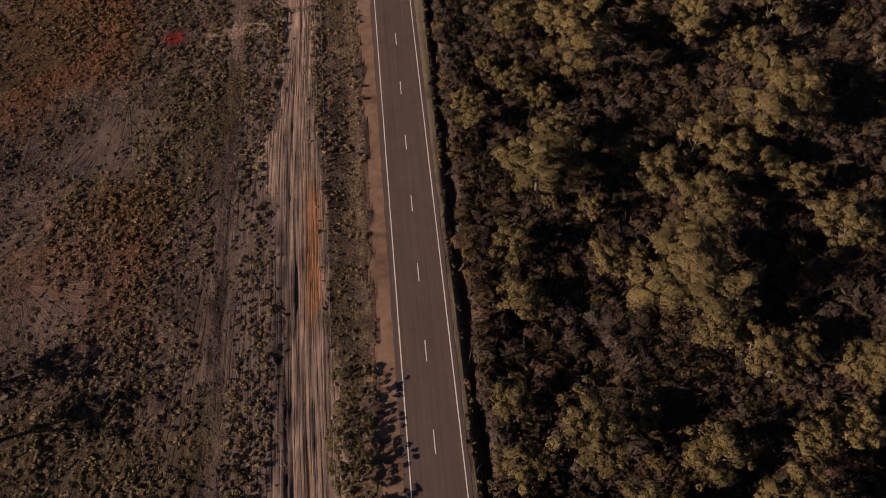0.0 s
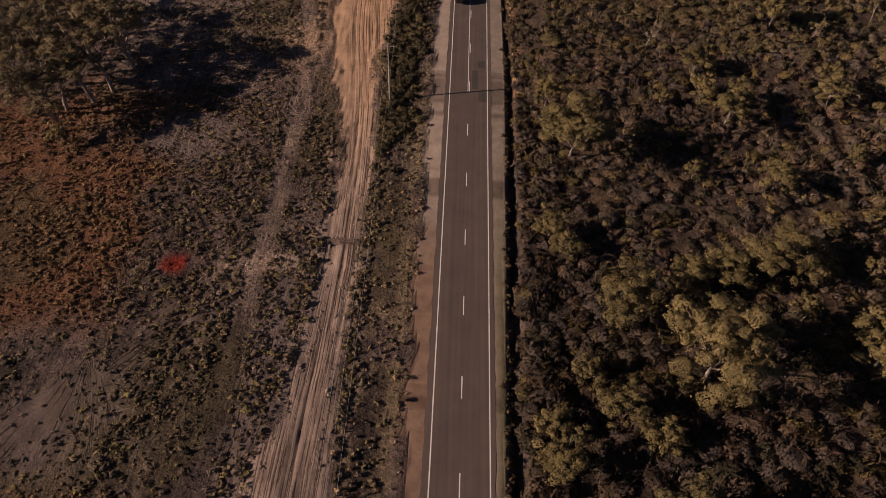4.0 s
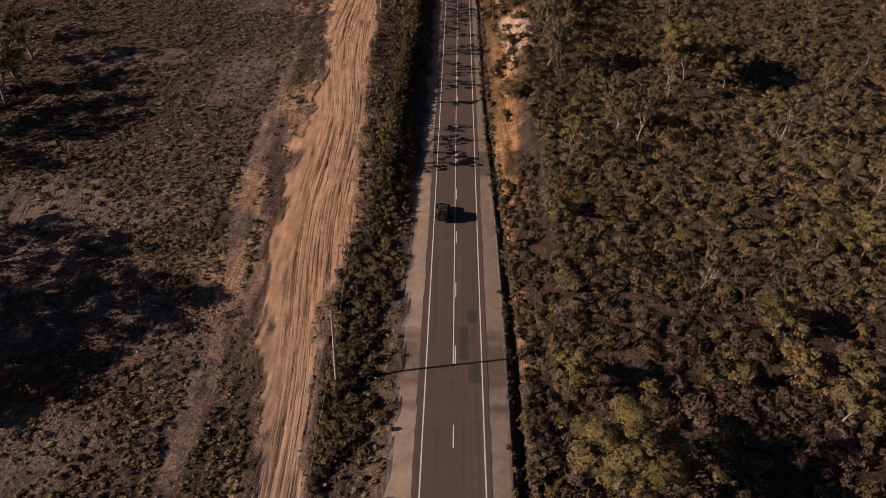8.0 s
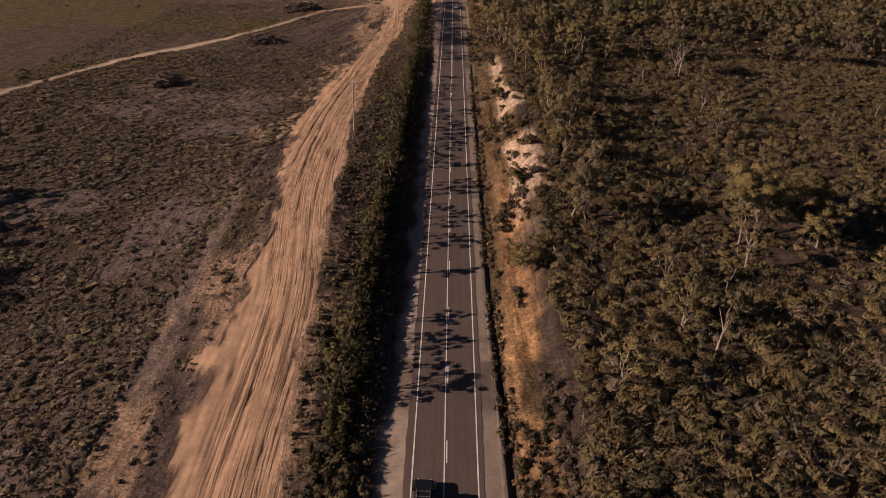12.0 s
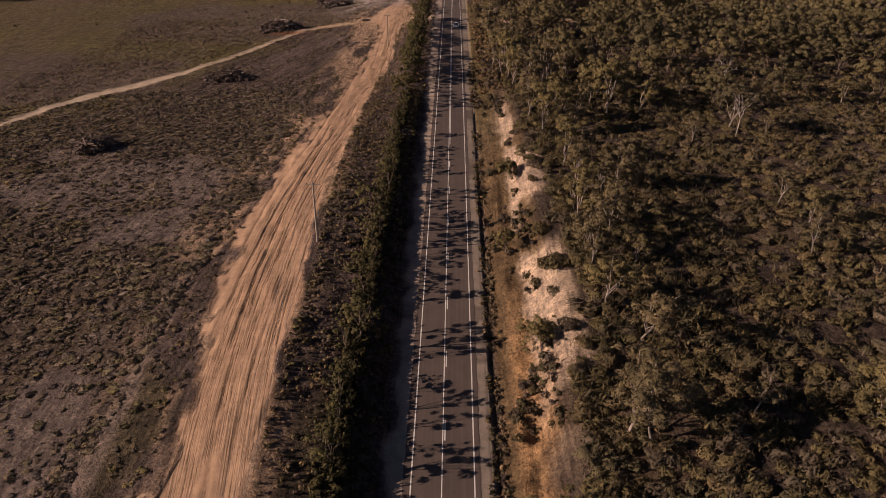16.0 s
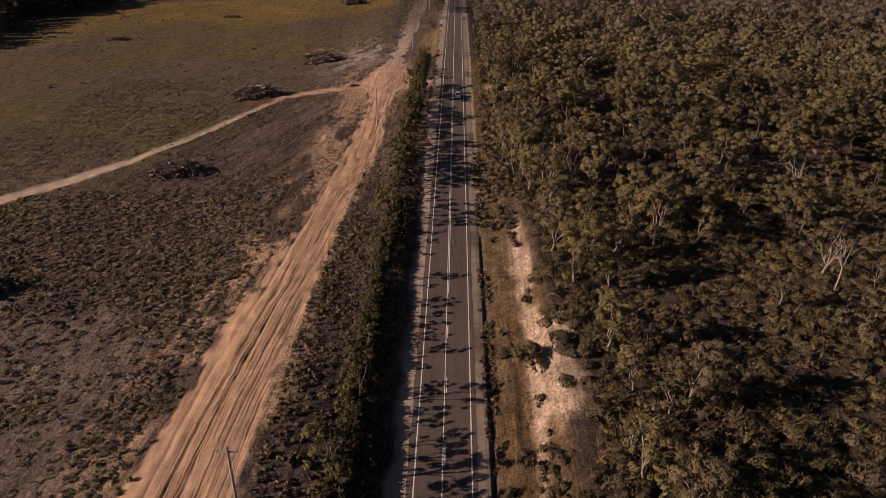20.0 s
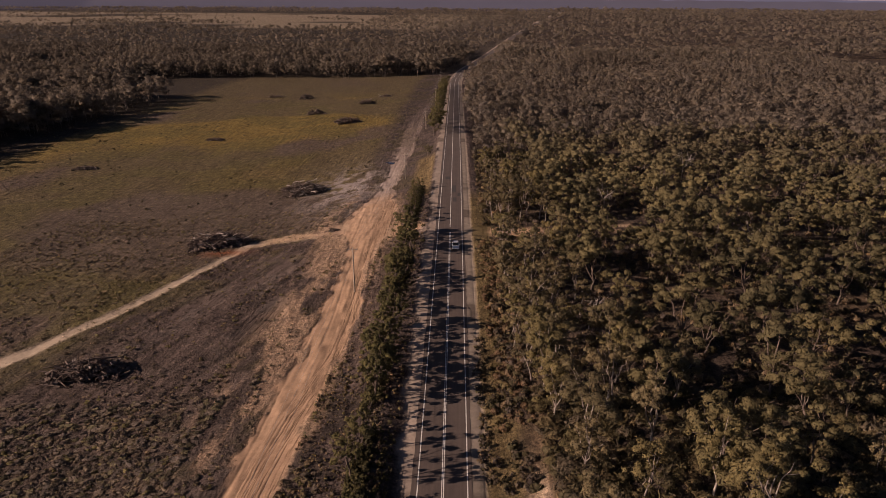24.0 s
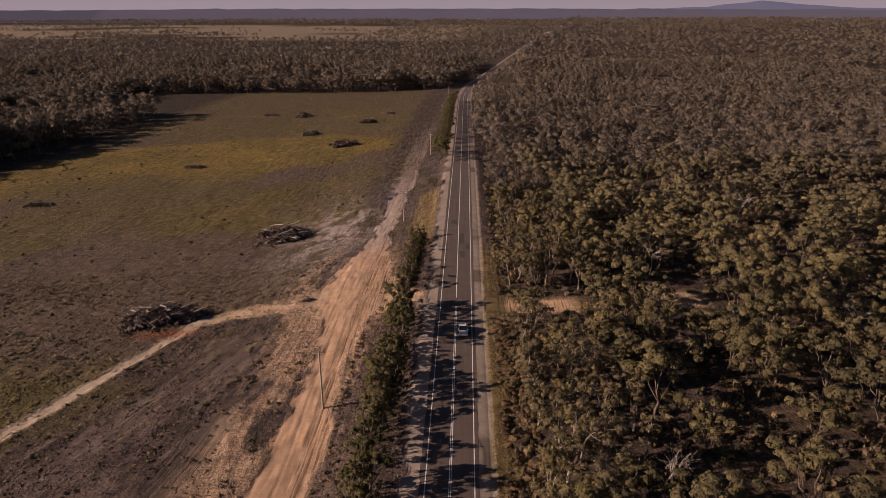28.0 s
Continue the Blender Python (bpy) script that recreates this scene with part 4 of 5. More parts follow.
def bush_keep(x, y):
    if 379 < y < 401 and x < 27 or (40 < x < 57 and 389 < y < 412):
        return 0
    c = clump_map(x, y)
    if y < 105:
        return 0.55 if c > 0.42 else 0.15
    if y < 200:
        return 0 if x < 20 and y > 180 else (0.5 if x < 24 and y > 175 else 0.0) + (0.22 if c > 0.6 else 0.015)
    if y < 290:
        return 0 if x < 20 and y < 272 else (0.75 if x < 26 else 0.0) + (0.22 if c > 0.55 else 0.04)
    return (0.95 if c > 0.36 else 0.6)*(0.35 if y < 325 and x > 24 else 1.0)


def grove(name, kinds, places, lo, hi, g, label):
    """Trees past counting, joined: leaves in one part, wood in another."""
    root = thing(name, pose(0, 0, 0), label, "trees", kind="stuff")
    lists = {"trunk": [], "crown": []}
    tint, nor = [], []
    for x, y in places:
        k = kinds[int(g.integers(len(kinds)))]
        z, s, a = float(ground_z(x, y)) - 0.05, g.uniform(lo, hi), g.uniform(0, 6.283)
        turn = np.array([[np.cos(a), -np.sin(a), 0], [np.sin(a), np.cos(a), 0], [0, 0, 1]])*s
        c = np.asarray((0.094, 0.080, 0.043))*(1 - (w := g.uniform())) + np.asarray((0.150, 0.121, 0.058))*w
        # crowns grow paler and browner with distance, haze put into their colour
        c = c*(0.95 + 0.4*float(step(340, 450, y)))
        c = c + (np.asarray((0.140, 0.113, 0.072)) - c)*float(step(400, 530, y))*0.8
        for o in k.children:
            n = o.name.split(".")[0]
            v = np.empty(len(o.data.vertices)*3, np.float32)
            o.data.vertices.foreach_get("co", v)
            f = np.empty(len(o.data.loops), np.int32)
            o.data.loops.foreach_get("vertex_index", f)
            lists[n].append((v.reshape(-1, 3) @ turn.T + (x, y, z), f.reshape(-1, 4)))
            if n == "crown":
                q = np.empty(len(o.data.loops)*3, np.float32)
                o.data.corner_normals.foreach_get("vector", q)
                at = np.empty((len(v)//3, 3), np.float32)
                at[f] = q.reshape(-1, 3)
                nor.append(at @ turn.T / s)
                tint.append(np.repeat(c[None], len(v)//3, 0))
    v, f = join(lists["crown"])
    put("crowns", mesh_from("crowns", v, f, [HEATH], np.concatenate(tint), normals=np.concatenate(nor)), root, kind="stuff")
    v, f = join(lists["trunk"])
    put("trunks", mesh_from("trunks", v, f, [DARK_BARK], None, True), root, kind="stuff")


for x, y in scatter(40, 12.5, 110, -30, 105, bush_keep, 5.0, rng):
    plant(near_kinds[int(rng.integers(6))] if rng.uniform() < 0.5 else mid_kinds[int(rng.integers(8))], x, y, rng.uniform(0.3, 0.55) if x < 65 else rng.uniform(0.5, 1.1), rng)
for x, y in scatter(70, 15.5, 100, 105, 290, bush_keep, 4.5, rng):
    plant(mid_kinds[int(rng.integers(8))] if rng.uniform() < 0.6 else slim_kinds[int(rng.integers(5))], x, y, rng.uniform(0.5, 0.9), rng)
for x, y in scatter(75, 12.2, 28, 290, 470, bush_keep, 4.2, rng):
    plant(mid_kinds[int(rng.integers(8))] if rng.uniform() < 0.65 else slim_kinds[int(rng.integers(5))], x, y, rng.uniform(0.75, 1.3), rng)
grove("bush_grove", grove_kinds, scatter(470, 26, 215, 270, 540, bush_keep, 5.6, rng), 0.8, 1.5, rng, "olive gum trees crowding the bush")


def verge_keep(x, y):
    if 391 < y < 401 or 440 < y < 494:
        return 0
    return (1.0 if y > 165 else 0.35)*(0.25 + 1.1*(value_noise(np.array(y*0.11), np.array(0.5), 93, 2) > 0.46))


for x, y in scatter(84, -12.8, -10.8, 140, 440, verge_keep, 2.2, rng):
    plant(verge_kinds[int(rng.integers(6))], x, y, rng.uniform(0.5, 0.95) if rng.uniform() < 0.6 else rng.uniform(0.95, 1.5), rng)
for x, y in scatter(64, -10.0, -7.0, 545, 800, lambda x, y: 1.0, 2.4, rng):
    plant(verge_kinds[int(rng.integers(6))], x, y, rng.uniform(1.2, 2.1), rng)
for x, y in scatter(46, -12.6, -9.4, 306, 391, lambda x, y: 1.0, 1.7, rng):
    plant(verge_kinds[int(rng.integers(6))], x, y, rng.uniform(0.95, 1.65), rng)
for k in near_kinds + slim_kinds + mid_kinds + verge_kinds + dead_kinds + grove_kinds:
    for o in (*k.children_recursive, k):
        bpy.data.objects.remove(o)


# ---------------------------------------------------------------- far woods, past counting
def far_wood(name, places, heights, g, label, k=2, leaf=1.1, m=5, pale=1.0):
    n = len(places)
    x, y = places[:, 0], places[:, 1]
    z = ground_z(x, y, False)
    heights = heights*(0.62 + 0.72*value_noise(x*0.014, y*0.01, 87, 3))
    h = np.repeat(heights, m)
    t, u = g.uniform(0, 6.283, n*m), np.sqrt(g.uniform(0.02, 1, n*m))
    lift = np.tile([0.80, 0.66, 0.90, 0.52, 0.34][:m], n) + g.uniform(-0.08, 0.08, n*m)
    out = h*0.14*np.clip(1.45 - lift, 0.3, 0.8)*leaf*1.5
    c = np.repeat(np.stack([x, y, z], -1), m, 0) + np.stack([np.cos(t)*u*out, np.sin(t)*u*out, h*lift], -1)
    rad = leaf*h*g.uniform(0.085, 0.15, n*m)*np.tile([1.1, 1.2, 0.8, 1.0, 0.8][:m], n)
    sv, sf, sn = shells(c, np.stack([rad, rad, rad*0.7], -1), 1, g, 0.35, 0.35)
    pv, pf, pn = sprays(c, rad, k, 0.055*leaf*float(np.mean(heights)), g, 0.9, 0.35, None, 0.75, 1.5)
    v, f, nor = np.concatenate([sv, pv]), np.concatenate([sf, pf + len(sv)]), np.concatenate([sn, pn]) + (0, 0, 0.6)
    nor /= np.linalg.norm(nor, axis=1)[:, None]
    # greyed leaf tone, with distance haze put into the colour
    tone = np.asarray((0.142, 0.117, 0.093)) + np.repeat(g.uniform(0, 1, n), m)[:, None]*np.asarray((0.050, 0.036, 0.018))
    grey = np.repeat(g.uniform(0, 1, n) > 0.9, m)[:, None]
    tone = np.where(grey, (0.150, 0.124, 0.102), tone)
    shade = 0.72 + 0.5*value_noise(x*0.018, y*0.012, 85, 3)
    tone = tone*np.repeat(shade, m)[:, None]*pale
    tint = np.concatenate([np.repeat(tone, len(SHELLS[1][0]), 0), np.repeat(np.repeat(tone, k, 0), 4, 0)])
    # trunks
    w = heights*0.012
    base = np.stack([x, y, z - 0.3], -1)
    top = base + np.stack([g.normal(size=n)*0.4, g.normal(size=n)*0.4, heights*0.8], -1)
    side = np.stack([w, 0*w, 0*w], -1)
    tv = np.stack([base - side, base + side, top + side*0.4, top - side*0.4], 1).reshape(-1, 3)
    tt = np.repeat(np.where((g.uniform(0, 1, n) > 0.6)[:, None], (0.24, 0.20, 0.175), (0.06, 0.05, 0.045)), 4, 0)
    f = np.concatenate([f, np.arange(len(tv)).reshape(-1, 4) + len(v)])
    v, tint = np.concatenate([v, tv]), np.concatenate([tint, tt])
    nor = np.concatenate([nor, np.repeat([[-0.35, -0.9, 0.2]], len(tv), 0)])
    put(name, mesh_from(name, v, f, [FAR_LEAF], tint, normals=nor), None, label, "forest", kind="stuff")


def far_places(n, x0, x1, y0, y1, keep, g, power=1.0):
    out = np.zeros((0, 2))
    while len(out) < n:
        x = g.uniform(x0, x1, n*2)
        y = y0 + (y1 - y0)*g.uniform(0, 1, n*2)**power
        ok = keep(x, y)
        out = np.concatenate([out, np.stack([x, y], -1)[ok]])
    return out[:n]


def off_road(x, y, clear=7):
    return np.abs(x - road_x(y)) > clear + 9*step(840, 900, y)*step(1290, 1240, y)


left_edge = lambda x, y: ((x < -228 + 12*(value_noise(y*0.03, y*0, 77, 2) - 0.5) - 0.12*np.maximum(640 - y, 0)) & (y < 765)) | (x < -310) | (y > 900 + 14*(value_noise(x*0.03, x*0, 78, 2) - 0.5))
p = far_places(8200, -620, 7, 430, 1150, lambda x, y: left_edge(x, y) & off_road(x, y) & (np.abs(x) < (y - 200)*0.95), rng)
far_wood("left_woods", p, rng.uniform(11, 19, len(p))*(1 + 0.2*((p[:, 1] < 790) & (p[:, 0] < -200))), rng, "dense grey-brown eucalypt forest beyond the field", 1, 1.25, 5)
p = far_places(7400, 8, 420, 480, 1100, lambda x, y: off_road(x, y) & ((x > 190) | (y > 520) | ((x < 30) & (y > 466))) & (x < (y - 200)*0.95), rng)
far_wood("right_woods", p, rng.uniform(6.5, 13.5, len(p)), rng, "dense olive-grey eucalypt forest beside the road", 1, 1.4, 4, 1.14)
p = far_places(650, 130, 330, 150, 480, lambda x, y: x < (y - 60)*0.85 + 60, rng)
far_wood("side_woods", p, rng.uniform(7, 11, len(p)), rng, "olive bush trees away from the road")
p = far_places(520, 118, 330, -130, 190, lambda x, y: x > 100, rng)
far_wood("bush_woods", p, rng.uniform(5, 9, len(p)), rng, "olive bush trees deep in the scrub")
def no_paddock(x, y):
    return ~((x < -250) & (y > 1750) & (y < 3250) & (value_noise(x*0.003, y*0.0035, 71, 2) > 0.32))
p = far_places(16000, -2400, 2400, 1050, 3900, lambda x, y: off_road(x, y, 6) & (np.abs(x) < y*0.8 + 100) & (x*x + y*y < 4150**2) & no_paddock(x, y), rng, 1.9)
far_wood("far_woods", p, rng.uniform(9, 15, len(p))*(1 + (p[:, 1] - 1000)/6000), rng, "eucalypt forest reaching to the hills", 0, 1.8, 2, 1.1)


# rows of trees across the far paddocks
rows = []
for x0, x1, y0, y1, n in ((-1500, -980, 2350, 2450, 90), (-1000, -850, 2480, 2500, 26), (-980, -700, 1960, 1990, 60), (-640, -540, 2000, 2030, 20), (-1700, -1550, 2000, 2080, 30), (-1750, -500, 1900, 3000, 60)):
    s = rng.uniform(0, 1, n)
    rows.append(np.stack([x0 + (x1 - x0)*s + rng.normal(size=n)*8, y0 + (y1 - y0)*(s if n != 60 or y1 - y0 < 100 else rng.uniform(0, 1, n)) + rng.normal(size=n)*10], -1))
p = np.concatenate(rows)
far_wood("paddock_trees", p, rng.uniform(9, 16, len(p)), rng, "dark rows of trees across pale paddocks", 2, 1.4)


def ridge(name, dist, a0, a1, heights, mat, label):
    """A range of hills on an arc, from bearing a0 to a1."""
    a = np.linspace(a0, a1, 140)
    hz = np.interp(a, np.linspace(a0, a1, len(heights)), heights) + 11*(value_noise(a*0.7, a*0, 5 + len(heights), 4) - 0.5)
    s, c = np.sin(np.radians(a)), np.cos(np.radians(a))
    rows = [np.stack([s*(dist + d), c*(dist + d), z + 0*a], -1) for d, z in ((-160, -40), (0, hz), (60, hz - 8))]
    v = np.stack(rows, 1).reshape(-1, 3)
    k = np.arange(139)*3
    f = np.concatenate([np.stack([k, k + 3, k + 4, k + 1], -1), np.stack([k + 1, k + 4, k + 5, k + 2], -1)])
    put(name, mesh_from(name, v, f[:, ::-1], [mat], None, True), None, label, "hill", kind="structure")


def sky_band():
    a = np.radians(np.linspace(-75, 75, 40))
    v = np.stack([np.stack([4850*np.sin(a), 4850*np.cos(a), 0*a - 60], -1), np.stack([4850*np.sin(a), 4850*np.cos(a), 0*a + 600], -1)], 1).reshape(-1, 3)
    k = np.arange(39)*2
    put("backdrop_sky", mesh_from("backdrop_sky", v, np.stack([k, k + 2, k + 3, k + 1], -1), [SKY_GLOW]), None, "pale mauve sky low over the horizon", "sky", kind="structure")


sky_band()
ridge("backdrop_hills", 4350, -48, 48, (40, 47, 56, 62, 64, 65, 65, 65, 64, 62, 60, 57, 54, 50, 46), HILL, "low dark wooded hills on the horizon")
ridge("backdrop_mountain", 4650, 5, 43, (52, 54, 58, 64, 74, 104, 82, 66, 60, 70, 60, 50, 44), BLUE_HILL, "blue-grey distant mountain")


# ---------------------------------------------------------------- low growth, past counting
def heath(name, x, y, height, width, blades, tones, g, label, lean=0.5, leaf=1.0, slim=1.0, kind=1):
    """Low shrubs and tufts: each a lumpy dome of leaves with upright sprigs standing out of it."""
    n = len(x)
    z = ground_z(x, y)
    base = np.stack([x, y, z], -1)
    sv, sf, sn = shells(base + np.stack([0*x, 0*x, height*0.3], -1), np.stack([width*0.9, width*0.9, height*0.42], -1), kind, g, 0.5, 0.5)
    st = np.repeat(tones, len(SHELLS[kind][0]), 0)
    c = np.repeat(base, blades, 0)
    h, w = np.repeat(height, blades), np.repeat(width, blades)
    t, el = g.uniform(0, 6.283, n*blades), np.arcsin(g.uniform(0.3, 1, n*blades))
    d = np.stack([np.cos(t)*np.cos(el), np.sin(t)*np.cos(el), np.sin(el)], -1)
    p = c + d*np.stack([w*1.1, w*1.1, h*0.9], -1)*g.uniform(0.6, 1.1, n*blades)[:, None]
    q = d + g.normal(size=d.shape)*0.5
    q /= np.linalg.norm(q, axis=1)[:, None]
    a = np.stack([lean*d[:, 0], lean*d[:, 1], 1 + 0*t], -1) + g.normal(size=d.shape)*0.3
    a -= q*(a*q).sum(1)[:, None]
    a /= np.linalg.norm(a, axis=1)[:, None]
    b = np.cross(q, a)
    a, b = a*(leaf/slim*h*g.uniform(0.18, 0.38, n*blades))[:, None], b*(leaf*slim*w*g.uniform(0.16, 0.34, n*blades))[:, None]
    v = np.stack([p - a, p - b - a*0.1, p + a*1.1, p + b + a*0.15], 1)[:, [0, 3, 2, 1]]
    v = np.where(((np.cross(v[:, 1] - v[:, 0], v[:, 2] - v[:, 0])*d).sum(1) < 0)[:, None, None], v[:, [0, 3, 2, 1]], v).reshape(-1, 3)
    nor = d*0.8 + q*0.4 + (0, 0, 0.15)
    nor = np.repeat(nor/np.linalg.norm(nor, axis=1)[:, None], 4, 0)
    f = np.concatenate([sf, np.arange(len(v)).reshape(-1, 4) + len(sv)])
    tint = np.concatenate([st, np.repeat(np.repeat(tones, blades, 0), 4, 0)])
    return put(name, mesh_from(name, np.concatenate([sv, v]), f, [HEATH], tint, normals=np.concatenate([sn, nor])), None, label, "shrubs", kind="stuff")


def tones(n, choices, g, spread=0.25):
    c = np.asarray(choices)[g.integers(len(choices), size=n)]
    return c*(1 + g.uniform(-spread, spread, (n, 1)))


OLIVE = ((0.080, 0.067, 0.036), (0.090, 0.072, 0.038), (0.070, 0.060, 0.038), (0.105, 0.080, 0.056), (0.090, 0.070, 0.058))
THICKET = ((0.125, 0.086, 0.058), (0.135, 0.102, 0.044), (0.115, 0.082, 0.062))
HEATHER = ((0.116, 0.094, 0.046), (0.130, 0.102, 0.050), (0.106, 0.088, 0.050), (0.142, 0.106, 0.056), (0.122, 0.096, 0.066))
BROWN = ((0.200, 0.142, 0.086), (0.170, 0.122, 0.078), (0.145, 0.116, 0.068), (0.220, 0.150, 0.080), (0.135, 0.110, 0.058))
TUFT = ((0.150, 0.124, 0.054), (0.156, 0.119, 0.072), (0.124, 0.098, 0.072), (0.172, 0.124, 0.074), (0.134, 0.106, 0.080))


def track_gap(x, y):
    return (x > curve(TRACK_Y, TRACK_L, y) - 0.8) & (x < curve(TRACK_Y, TRACK_R, y) + 0.6)


# thicket beyond the ditch, low ground first
n = 7800
y = -50 + 168*rng.uniform(0, 1, n)**1.25
x = curve((-50, 20, 60, 118), (7.4, 7.4, 7.9, 8.6), y) + 111*rng.uniform(0, 1, n)**1.25
height = rng.uniform(0.7, 1.3, n)*(0.5 + 1.0*value_noise(x*0.15, y*0.15, 61, 2))*(1.3 - 0.3*step(30, 65, y))
heath("thicket", x, y, height, height*rng.uniform(0.85, 1.3, n), 10, tones(n, OLIVE[2:] + THICKET + ((0.104, 0.084, 0.070),), rng, 0.15)*((0.92 + 0.25*step(30, 55, x))*(0.78 + 0.34*step(35, 75, y)))[:, None], rng, "dense olive and brown shrub thicket beside the road", 0.2, 1.0, 0.45, 2)
# open heath above the cutting
n = 8800
x, y = 14 + 120*rng.uniform(0, 1, n)**1.2, rng.uniform(110, 310, n)
ok = (x > 14.5 + 3.2*step(180, 205, y)*step(290, 265, y)) | (value_noise(x*0.3, y*0.3, 62, 2) > 0.62)
x, y = x[ok], y[ok]
n = len(x)
height = rng.uniform(0.7, 1.25, n)*(0.6 + 0.8*value_noise(x*0.1, y*0.1, 63, 2))
heath("heath", x, y, height, height*rng.uniform(0.95, 1.45, n), 11, tones(n, HEATHER, rng, 0.15)*((1.08 + 0.3*step(30, 65, x))*(1 - 0.2*step(160, 190, y)))[:, None], rng, "brown and olive heath shrubs above the cutting", 0.2, 1.1, 0.42, 2)
n = 5500
x, y = 9 + 150*rng.uniform(0, 1, n)**1.2, rng.uniform(305, 500, n)
ok = ~((np.abs(y - 393) < 5) & (x < 30)) & ~((x > 40) & (x < 57) & (y > 390) & (y < 411))
x, y = x[ok], y[ok]
n = len(x)
height = rng.uniform(0.6, 2.0, n)
heath("understorey", x, y, height, height*rng.uniform(0.45, 0.7, n), 5, tones(n, OLIVE + BROWN, rng), rng, "dark understorey shrubs beneath the gum trees")
n = 420
x, y = 7.6 + 6*rng.uniform(0, 1, n)**0.8, rng.uniform(300, 386, n)
height = rng.uniform(0.35, 1.0, n)
heath("rusty_shrubs", x, y, height, height*rng.uniform(0.7, 1.1, n), 8, tones(n, ((0.150, 0.098, 0.062), (0.135, 0.104, 0.050), (0.165, 0.106, 0.060)), rng), rng, "low rust-brown shrubs on the grassy verge", 0.5, 1.0, 0.8, 2)
# thinner scrub further out on both sides
n = 3600
x = np.where(rng.uniform(0, 1, n) < 0.6, rng.uniform(112, 330, n), rng.uniform(-330, -85, n))
y = rng.uniform(-150, 300, n)
height = rng.uniform(0.6, 1.7, n)
heath("outer_scrub", x, y, height, height*rng.uniform(0.8, 1.3, n), 4, tones(n, OLIVE + BROWN, rng), rng, "scattered olive and brown scrub in the distance")
# bank below the trees
n = 1500
x, y = rng.uniform(7.0, 13.2, n), rng.uniform(112, 330, n)
ok = value_noise(x*0.25, y*0.12, 64, 3) > 0.57
x, y = x[ok], y[ok]
height = rng.uniform(0.4, 1.5, len(x))
heath("bank_shrubs", x, y, height, height*0.6, 12, tones(len(x), OLIVE, rng), rng, "scattered green shrubs on the eroded bank")
# ragged grass along the ditch
n = 2600
y = rng.uniform(-35, 330, n)
edge = linear((-400, -30, 10, 60, 100, 125, 145, 165, 4800), (6.1, 6.1, 6.2, 7.0, 7.4, 7.0, 6.5, 5.9, 5.9), y)
half = linear((-400, 20, 90, 125, 170, 4800), (1.25, 1.25, 0.75, 0.55, 0.4, 0.4), y)
x = edge + np.where(rng.uniform(0, 1, n) < 0.4, -1.0, 1.15)*half + rng.normal(size=n)*0.28
ok = value_noise(y*0.15, x*0.3, 75, 3) > 0.42
x, y = x[ok], y[ok]
height = rng.uniform(0.2, 0.65, len(x))
heath("ditch_grass", x, y, height, height*0.8, 9, tones(len(x), BROWN + OLIVE, rng), rng, "ragged grass and low shrubs along the ditch")
# strip between road and haul track
n = 13000
x, y = rng.uniform(-22, -6.3, n), rng.uniform(-40, 440, n)
dense = np.where(y < 112, 0.5, np.where(y > 318, 0.3, 0.95))
ok = ~track_gap(x, y) & ((x < -7) | (y < 100)) & (rng.uniform(0, 1, n) < dense) & ~((y > 391) & (y < 400))
x, y = x[ok], y[ok]
n = len(x)
height = np.where(y < 112, rng.uniform(0.2, 0.65, n), rng.uniform(0.25, 0.65, n))*(0.5 + value_noise(x*0.2, y*0.2, 65, 2))
heath("verge_scrub", x, y, height, height*rng.uniform(0.5, 0.8, n), 5, tones(n, BROWN + THICKET + TUFT + OLIVE[:2], rng)*(1.15 + 0.4*step(120, 90, y))[:, None], rng, "olive scrub and grass between road and track")
# darker shrubs crowding the strip where the cutting begins
n = 700
y = rng.uniform(76, 152, n)
x = -12.6 + 2.2*rng.normal(size=n)
ok = (x < -8.2) & ~track_gap(x, y) & (value_noise(x*0.2, y*0.1, 76, 2) > 0.4)
x, y = x[ok], y[ok]
height = rng.uniform(0.5, 1.3, len(x))
heath("strip_shrubs", x, y, height, height*rng.uniform(0.6, 1.0, len(x)), 10, tones(len(x), OLIVE[:3], rng), rng, "dark olive shrubs between road and haul track", 0.4, 1.0, 0.7, 2)
# low hedge along the top of the cutting and its shaded slope
n = 5600
x, y = -6.9 - 5.7*rng.uniform(0, 1, n)**0.6, rng.uniform(132, 445, n)
ok = ~((y > 390) & (y < 401)) & (value_noise(x*0.2, y*0.07, 69, 2) > np.where(y < 300, 0.2, 0.42)) & (x < np.where(y < 300, -6.8, -9.4))
x, y = x[ok], y[ok]
n = len(x)
height = rng.uniform(0.45, 1.0, n)*np.where(x < -10.2, np.where(y < 310, 1.5, 1.4), 0.7)
# dark leaf tones, which also stand in for deep shade on the slope
heath("bank_hedge", x, y, height, height*rng.uniform(0.4, 0.6, n), 8, tones(n, ((0.062, 0.056, 0.026), (0.080, 0.068, 0.030), (0.050, 0.045, 0.024)), rng), rng, "dense dark olive hedge of wattle along the cutting")
